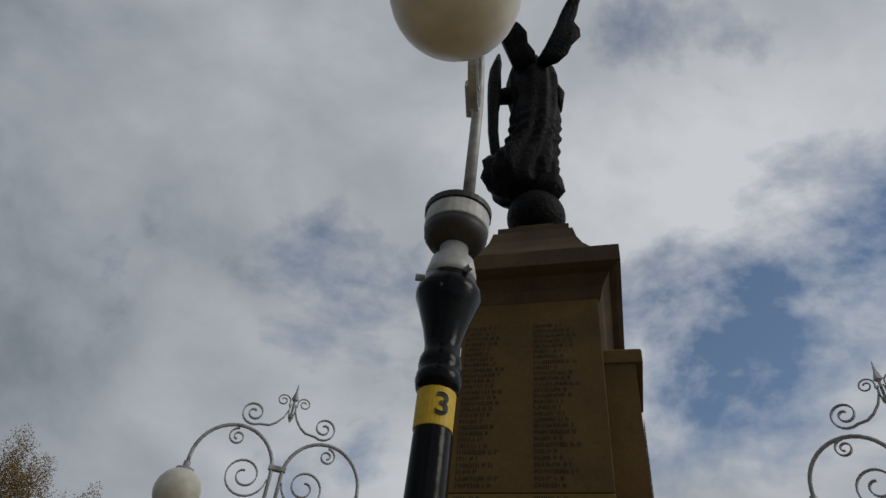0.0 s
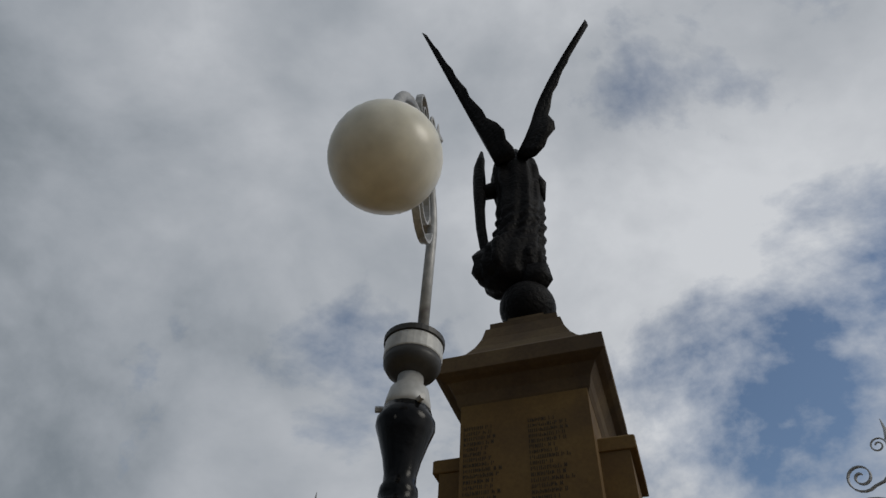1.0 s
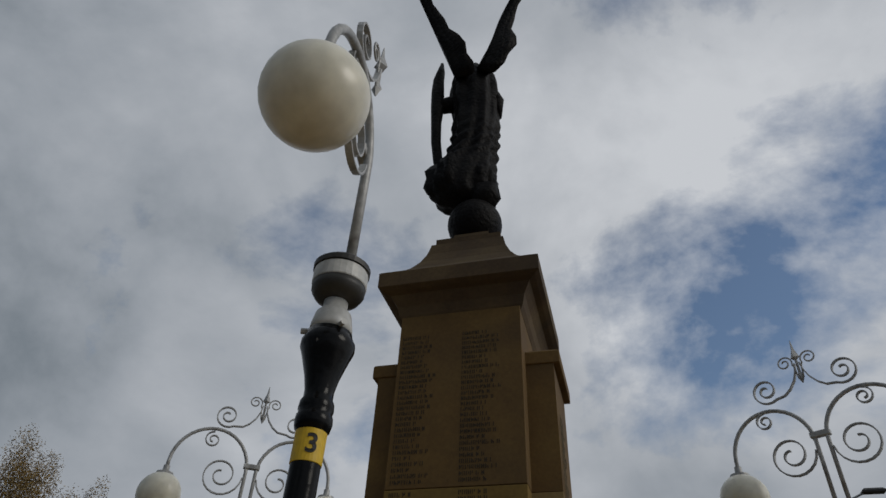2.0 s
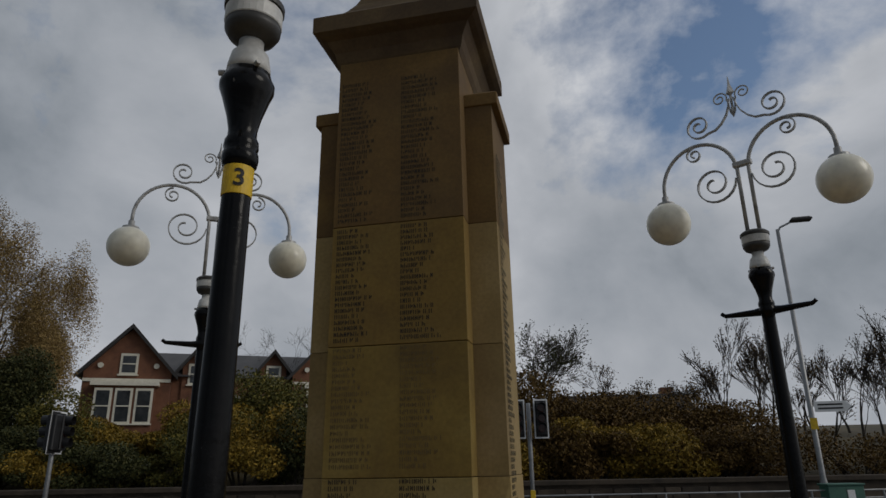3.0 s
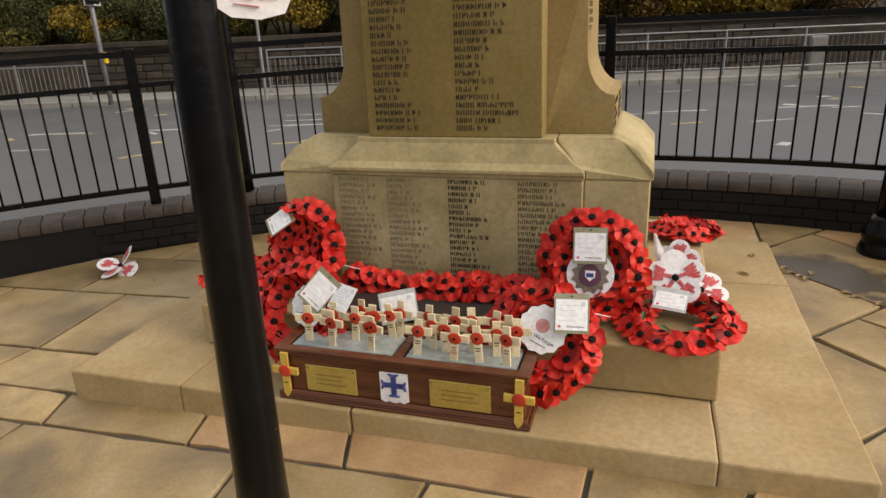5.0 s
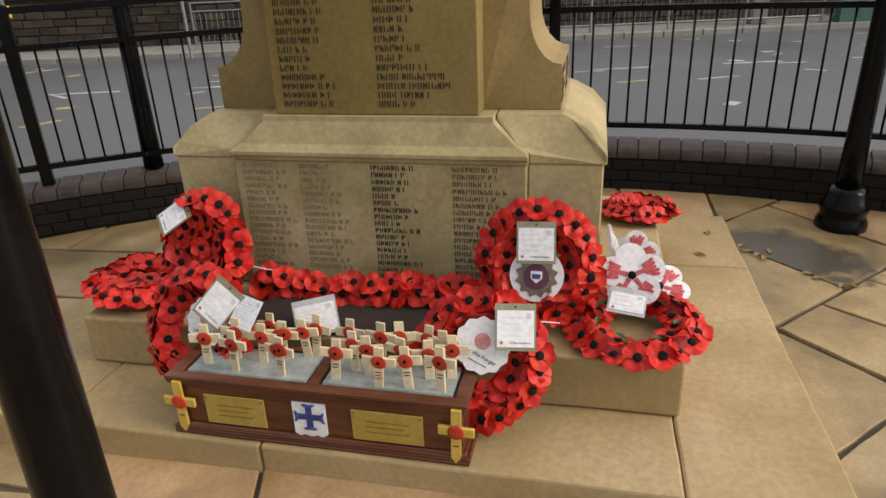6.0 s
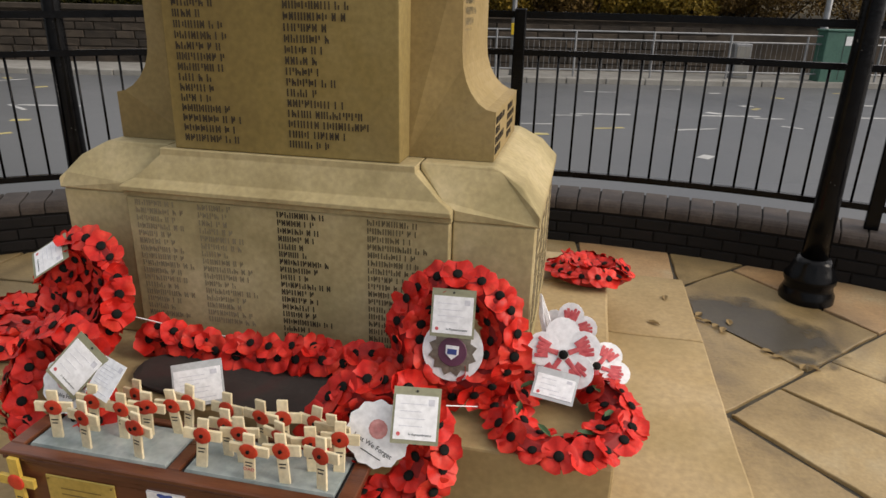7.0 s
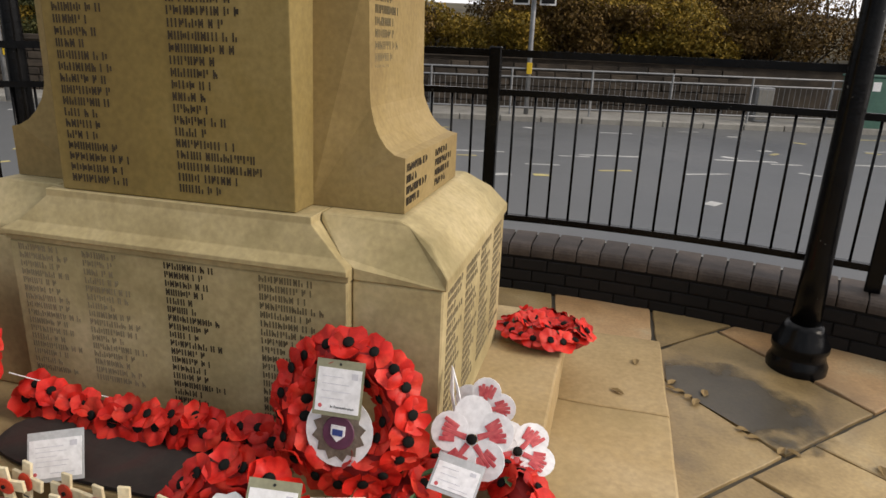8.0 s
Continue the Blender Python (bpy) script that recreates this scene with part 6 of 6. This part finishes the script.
for z1, z0 in ((1.894, 1.165), (2.632, 1.915), (3.39, 2.665), (4.45, 3.43)):
    text_rows([-0.393, 0.026], z1, z0, 0.0366, 0.0262, 0.395, front, INK_WORN_GOLD if z0 == 1.915 else INK_CUT, "inscription", memorial, (ROWS_WEST, ROWS_EAST) if z0 == 1.165 else None)


def low_front(u, z):
    return (u, -0.0662, z), (0, -1, 0)


text_rows([-0.012], 0.945, 0.41, 0.0311, 0.0225, 0.29, low_front, INK_CUT, "inscription", memorial)
text_rows([0.337], 0.945, 0.41, 0.0311, 0.0225, 0.27, low_front, INK_WORN, "inscription", memorial)
text_rows([-0.60, -0.335], 0.945, 0.43, 0.0311, 0.0225, 0.25, low_front, INK_FADED, "inscription", memorial)
text_rows([0.215], 3.9, 1.43, 0.0366, 0.0255, 0.42, lambda u, z: ((0.6195 - 0.0035 * max(0, z - 1.9), u, z), (1, 0, 0)), INK_WORN, "inscription", memorial)
text_rows([0.14, 0.48], 1.30, 1.155, 0.0366, 0.0255, 0.30, lambda u, z: ((0.7572, u, z), (1, 0, 0)), INK_CUT, "inscription", memorial)
text_rows([0.02, 0.28, 0.54, 0.80], 0.935, 0.43, 0.0311, 0.0225, 0.22, lambda u, z: ((0.9382, u, z), (1, 0, 0)), INK_FADED, "inscription", memorial)

# ---- low wall bricks ----
brick_a = WALL_R * radians(1)
course = 0
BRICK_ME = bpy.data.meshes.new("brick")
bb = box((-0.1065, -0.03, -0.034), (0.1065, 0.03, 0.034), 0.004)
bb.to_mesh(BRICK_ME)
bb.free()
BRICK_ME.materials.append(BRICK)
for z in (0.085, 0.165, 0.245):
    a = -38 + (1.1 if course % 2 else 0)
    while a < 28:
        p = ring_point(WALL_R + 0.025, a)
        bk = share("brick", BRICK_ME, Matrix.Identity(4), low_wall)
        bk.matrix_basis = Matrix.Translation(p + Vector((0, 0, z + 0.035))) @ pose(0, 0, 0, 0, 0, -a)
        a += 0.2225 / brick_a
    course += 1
cop = bmesh.new()
add_box(cop, (-0.0715, -0.185, 0), (0.0715, 0.175, 0.075))
bmesh.ops.bevel(cop, geom=[e for e in cop.edges if all(v.co.y < 0 and v.co.z > 0.05 for v in e.verts)], offset=0.05, segments=4, profile=0.5, affect="EDGES")
bmesh.ops.bevel(cop, geom=[e for e in cop.edges if abs(e.verts[0].co.x - e.verts[1].co.x) < 1e-4], offset=0.004, segments=1, affect="EDGES")
COP = bpy.data.meshes.new("coping_brick")
cop.to_mesh(COP)
cop.free()
COP.materials.append(COPING)
a = -48.0
while a < 36:
    share("coping_brick", COP, Matrix.Translation(ring_point(WALL_R + 0.18, a, 0.337)) @ pose(0, 0, 0, 0, 0, -a), low_wall)
    a += 0.149 / brick_a

# ---- far wall stones ----
wr = random.Random(9)
stones = [bpy.data.meshes.new("stone") for _ in range(4)]
for i, me in enumerate(stones):
    b = box((-0.21 - 0.05 * i, -0.05, -0.085), (0.21 + 0.05 * i, 0.05, 0.085), 0.015)
    for v in b.verts:
        v.co += Vector((wr.uniform(-0.01, 0.01), wr.uniform(-0.015, 0.01), wr.uniform(-0.008, 0.008)))
    b.to_mesh(me)
    b.free()
    me.materials.append(WALL_STONE)
for r in range(6):
    x = -10.5 + wr.uniform(0, 0.4)
    while x < 8:
        i = wr.randrange(4)
        w = 0.42 + 0.1 * i
        share("stone", stones[i], pose(x + w / 2, 0.05, 0.12 + 0.19 * r), far_wall)
        x += w + 0.03

# ---- flags ----
DAMP = material("damp_stone", [(0.06, 0.05, 0.034), (0.085, 0.07, 0.047), (0.12, 0.098, 0.062)], 0.42, scale=3, grain=60, bump=0.12, rough_vary=0.15)
fr = random.Random(31)
D45 = math.sqrt(0.5)


def clip(poly, a, b, c):
    """The part of a polygon where a x + b y >= c."""
    out = []
    for p, q in zip(poly, poly[1:] + poly[:1]):
        fp, fq = a * p[0] + b * p[1] - c, a * q[0] + b * q[1] - c
        if fp >= 0:
            out.append(p)
        if fp * fq < 0:
            k = fp / (fp - fq)
            out.append((p[0] + k * (q[0] - p[0]), p[1] + k * (q[1] - p[1])))
    return out


def grid(rows, fixed, lo, hi, sizes, swap):
    """Uneven courses of flags; swap turns grid places into world places."""
    for r, (v0, v1) in enumerate(zip(rows, rows[1:])):
        cuts = list(fixed.get(r, ()))
        u = cuts[0] if cuts else lo + fr.uniform(0, 0.8)
        while u > lo:
            u -= fr.choice(sizes)
            cuts.insert(0, u)
        if len(cuts) < 2:
            cuts = [u]
        while cuts[-1] < hi:
            cuts.append(cuts[-1] + fr.choice(sizes))
        skew = [fr.uniform(-0.05, 0.05) for _ in cuts]
        for k in range(len(cuts) - 1):
            a, b = cuts[k], cuts[k + 1]
            yield [swap(a - skew[k], v0), swap(b - skew[k + 1], v0), swap(b + skew[k + 1], v1), swap(a + skew[k], v1)]


SIZES = (0.55, 0.7, 0.84, 1.0)
straight_rows = [-10.8, -10.1, -9.3, -8.6, -7.9, -7.1, -6.4, -5.7, -4.9, -4.3, -3.5, -2.75, -2.2, -1.72, -1.09, -0.83, -0.46, 0.31, 0.95, 1.78, 2.4, 3.0]
straight = list(grid(straight_rows, {13: (-1.9, -0.62, 0.15), 14: (-1.82, -0.98, -0.23), 15: (-2.55, -1.75), 16: (-2.5, -1.75), 17: (-2.95, -1.94)}, -6, 8, SIZES, lambda u, v: (u, v)))
slant_rows = [-2.2, -1.5, -0.75, 0.0, 0.965, 1.605, 2.3, 2.95, 3.8, 4.5, 5.2, 6.0, 6.6, 7.4, 8.2]
slant = list(grid(slant_rows, {3: (2.22, 2.93), 4: (1.56, 1.99, 2.43)}, -2, 8, SIZES, lambda u, v: ((u + v) * D45, (u - v) * D45)))
zones = [clip(q, -1, -1, -0.88) for q in straight] + [clip(clip(q, -1, 0, -1.73), 1, 1, 0.88) for q in straight] + [clip(clip(q, 1, 0, 1.73), 1, 1, 0.88) for q in slant]
GAP = 0.007
for cs in zones:
    if len(cs) < 3:
        continue
    if all(-1.80 < c[0] < 1.78 and -0.89 < c[1] < 1.80 for c in cs) or all(abs(c[0]) > 6.2 for c in cs):
        continue
    lim = WALL_R + 0.01
    if any(math.hypot(x - WC.x, y - WC.y) > lim for x, y in cs):
        for k in range(0, 360, 6):
            nx, ny = math.cos(radians(k)), math.sin(radians(k))
            cs = clip(cs, -nx, -ny, -(lim + nx * WC.x + ny * WC.y))
            if len(cs) < 3:
                break
    if len(cs) < 3:
        continue
    fit_cs = [Vector(c) for c in cs]
    n_c = len(fit_cs)
    area = sum(fit_cs[i].x * fit_cs[(i + 1) % n_c].y - fit_cs[(i + 1) % n_c].x * fit_cs[i].y for i in range(n_c)) / 2
    if abs(area) < 0.02:
        continue
    if area < 0:
        fit_cs.reverse()
    mx, my = sum(c.x for c in fit_cs) / n_c, sum(c.y for c in fit_cs) / n_c
    tilt = [fr.uniform(-0.004, 0.004) for _ in fit_cs]
    rim = []
    for k in range(n_c):
        p, q = fit_cs[k], fit_cs[(k + 1) % n_c]
        if (q - p).length < 0.02:
            continue
        inward = Vector((-(q - p).y, (q - p).x)).normalized()
        steps = max(2, int((q - p).length / 0.09))
        for m in range(steps):
            c2 = p.lerp(q, (m + 0.12) / (steps - 1 + 0.24) if steps > 1 else 0.5)
            wob = abs(noise.noise(Vector((c2.x * 6, c2.y * 6, 0.3)))) * 0.022
            c2 = c2 + inward * (GAP + wob)
            f = m / steps
            rim.append((c2.x, c2.y, tilt[k] * (1 - f) + tilt[(k + 1) % n_c] * f))
    bm = bmesh.new()
    base_z = ground_z(my, mx)
    hi = [bm.verts.new((x - mx, y - my, ground_z(y, x) - base_z + t - 0.004)) for x, y, t in rim]
    top = [bm.verts.new(((x - mx) * 0.985, (y - my) * 0.985, ground_z(y, x) - base_z + t)) for x, y, t in rim]
    lo = [bm.verts.new((x - mx, y - my, ground_z(y, x) - base_z - 0.04)) for x, y, t in rim]
    bm.faces.new(top)
    for k in range(len(rim)):
        j = (k + 1) % len(rim)
        bm.faces.new((hi[k], hi[j], top[j], top[k]))
        bm.faces.new((lo[k], lo[j], hi[j], hi[k]))
    pink = fr.random() < 0.17
    fl = part("flagstone", bm, FLAG_PINK if pink else FLAG, paving)
    fl.location = (mx, my, base_z)

# a drying puddle beside the lamp base: a wet film that thins out at its rim
n_, l_ = DAMP.node_tree.nodes, DAMP.node_tree.links
wet_out = n_["Material Output"]
wet_pos = n_.new("ShaderNodeTexCoord")
wet_len = n_.new("ShaderNodeVectorMath")
wet_len.operation = "LENGTH"
wet_map = n_.new("ShaderNodeMapping")
wet_map.inputs["Scale"].default_value = (1 / 0.50, 1 / 0.34, 0)
l_.new(wet_pos.outputs["Object"], wet_map.inputs["Vector"])
l_.new(wet_map.outputs[0], wet_len.inputs[0])
wet_noise = n_.new("ShaderNodeTexNoise")
wet_noise.inputs["Scale"].default_value, wet_noise.inputs["Detail"].default_value = 5.0, 5.0
l_.new(wet_pos.outputs["Object"], wet_noise.inputs["Vector"])
wet_sum = n_.new("ShaderNodeMath")
wet_sum.operation = "MULTIPLY_ADD"
wet_sum.inputs[1].default_value = 1.1
l_.new(wet_noise.outputs["Fac"], wet_sum.inputs[0])
l_.new(wet_len.outputs["Value"], wet_sum.inputs[2])
wet_fade = n_.new("ShaderNodeMapRange")
wet_fade.interpolation_type = "SMOOTHSTEP"
for key, value in (("From Min", 1.15), ("From Max", 1.5), ("To Min", 0.9), ("To Max", 0.0)):
    wet_fade.inputs[key].default_value = value
l_.new(wet_sum.outputs[0], wet_fade.inputs["Value"])
wet_clear = n_.new("ShaderNodeBsdfTransparent")
wet_mix = n_.new("ShaderNodeMixShader")
l_.new(wet_fade.outputs[0], wet_mix.inputs[0])
l_.new(wet_clear.outputs[0], wet_mix.inputs[1])
l_.new(n_["Principled BSDF"].outputs[0], wet_mix.inputs[2])
l_.new(wet_mix.outputs[0], wet_out.inputs["Surface"])
px_, py_ = 2.07, 1.29
puddle = bmesh.new()
ring_ = [(0.50 * math.cos(2 * math.pi * k / 40), max(-0.165, 0.34 * math.sin(2 * math.pi * k / 40))) for k in range(40)]
pud = []
for a_, b_ in ring_:
    x, y = px_ + (a_ + b_) * D45, py_ + (b_ - a_) * D45
    x = max(1.775, x)
    a2, b2 = ((x - px_) - (y - py_)) * D45, ((x - px_) + (y - py_)) * D45
    pud.append(puddle.verts.new((a2, b2, ground_z(y, x) - ground_z(py_, px_) + 0.0055)))
puddle.faces.new(pud)
bmesh.ops.recalc_face_normals(puddle, faces=puddle.faces[:])
part("damp_patch", puddle, DAMP, paving, "dark drying puddle").matrix_basis = pose(px_, py_, ground_z(py_, px_), 0, 0, -45)
LEAF_LITTER = leaf_material("fallen_leaf", [(0.34, 0.25, 0.11), (0.45, 0.35, 0.18), (0.22, 0.14, 0.06)])
for i, (x, y) in enumerate(((1.80, 1.36), (1.83, 1.28), (1.87, 1.24), (1.79, 1.30), (1.90, 1.20), (2.08, 1.02), (2.12, 0.97), (2.22, 0.90), (2.27, 0.90), (1.53, 1.10), (1.62, 1.45), (2.6, 0.88), (1.95, 1.30), (-2.2, 0.25))):
    lb = bmesh.new()
    w, l = fr.uniform(0.011, 0.02), fr.uniform(0.024, 0.046)
    pts = [(-l, 0, 0.004), (-l * 0.3, w, 0.012), (l * 0.5, w * 0.7, 0.01), (l, 0, 0.004), (l * 0.4, -w * 0.8, 0.013), (-l * 0.4, -w, 0.009)]
    mid_v = lb.verts.new((0, 0, 0.002))
    vs = [lb.verts.new(p) for p in pts]
    for k in range(6):
        lb.faces.new((mid_v, vs[k], vs[(k + 1) % 6]))
    z = 0.111 if x < 1.75 and y > -0.87 else ground_z(y, x) + 0.004
    lf = part("fallen_leaf", lb, LEAF_LITTER)
    lf.matrix_basis = pose(x, y, z, 0, 0, fr.uniform(0, 360))
    tagged(lf, "curled brown fallen leaf on the paving", "leaf", "fallen leaves on the paving")
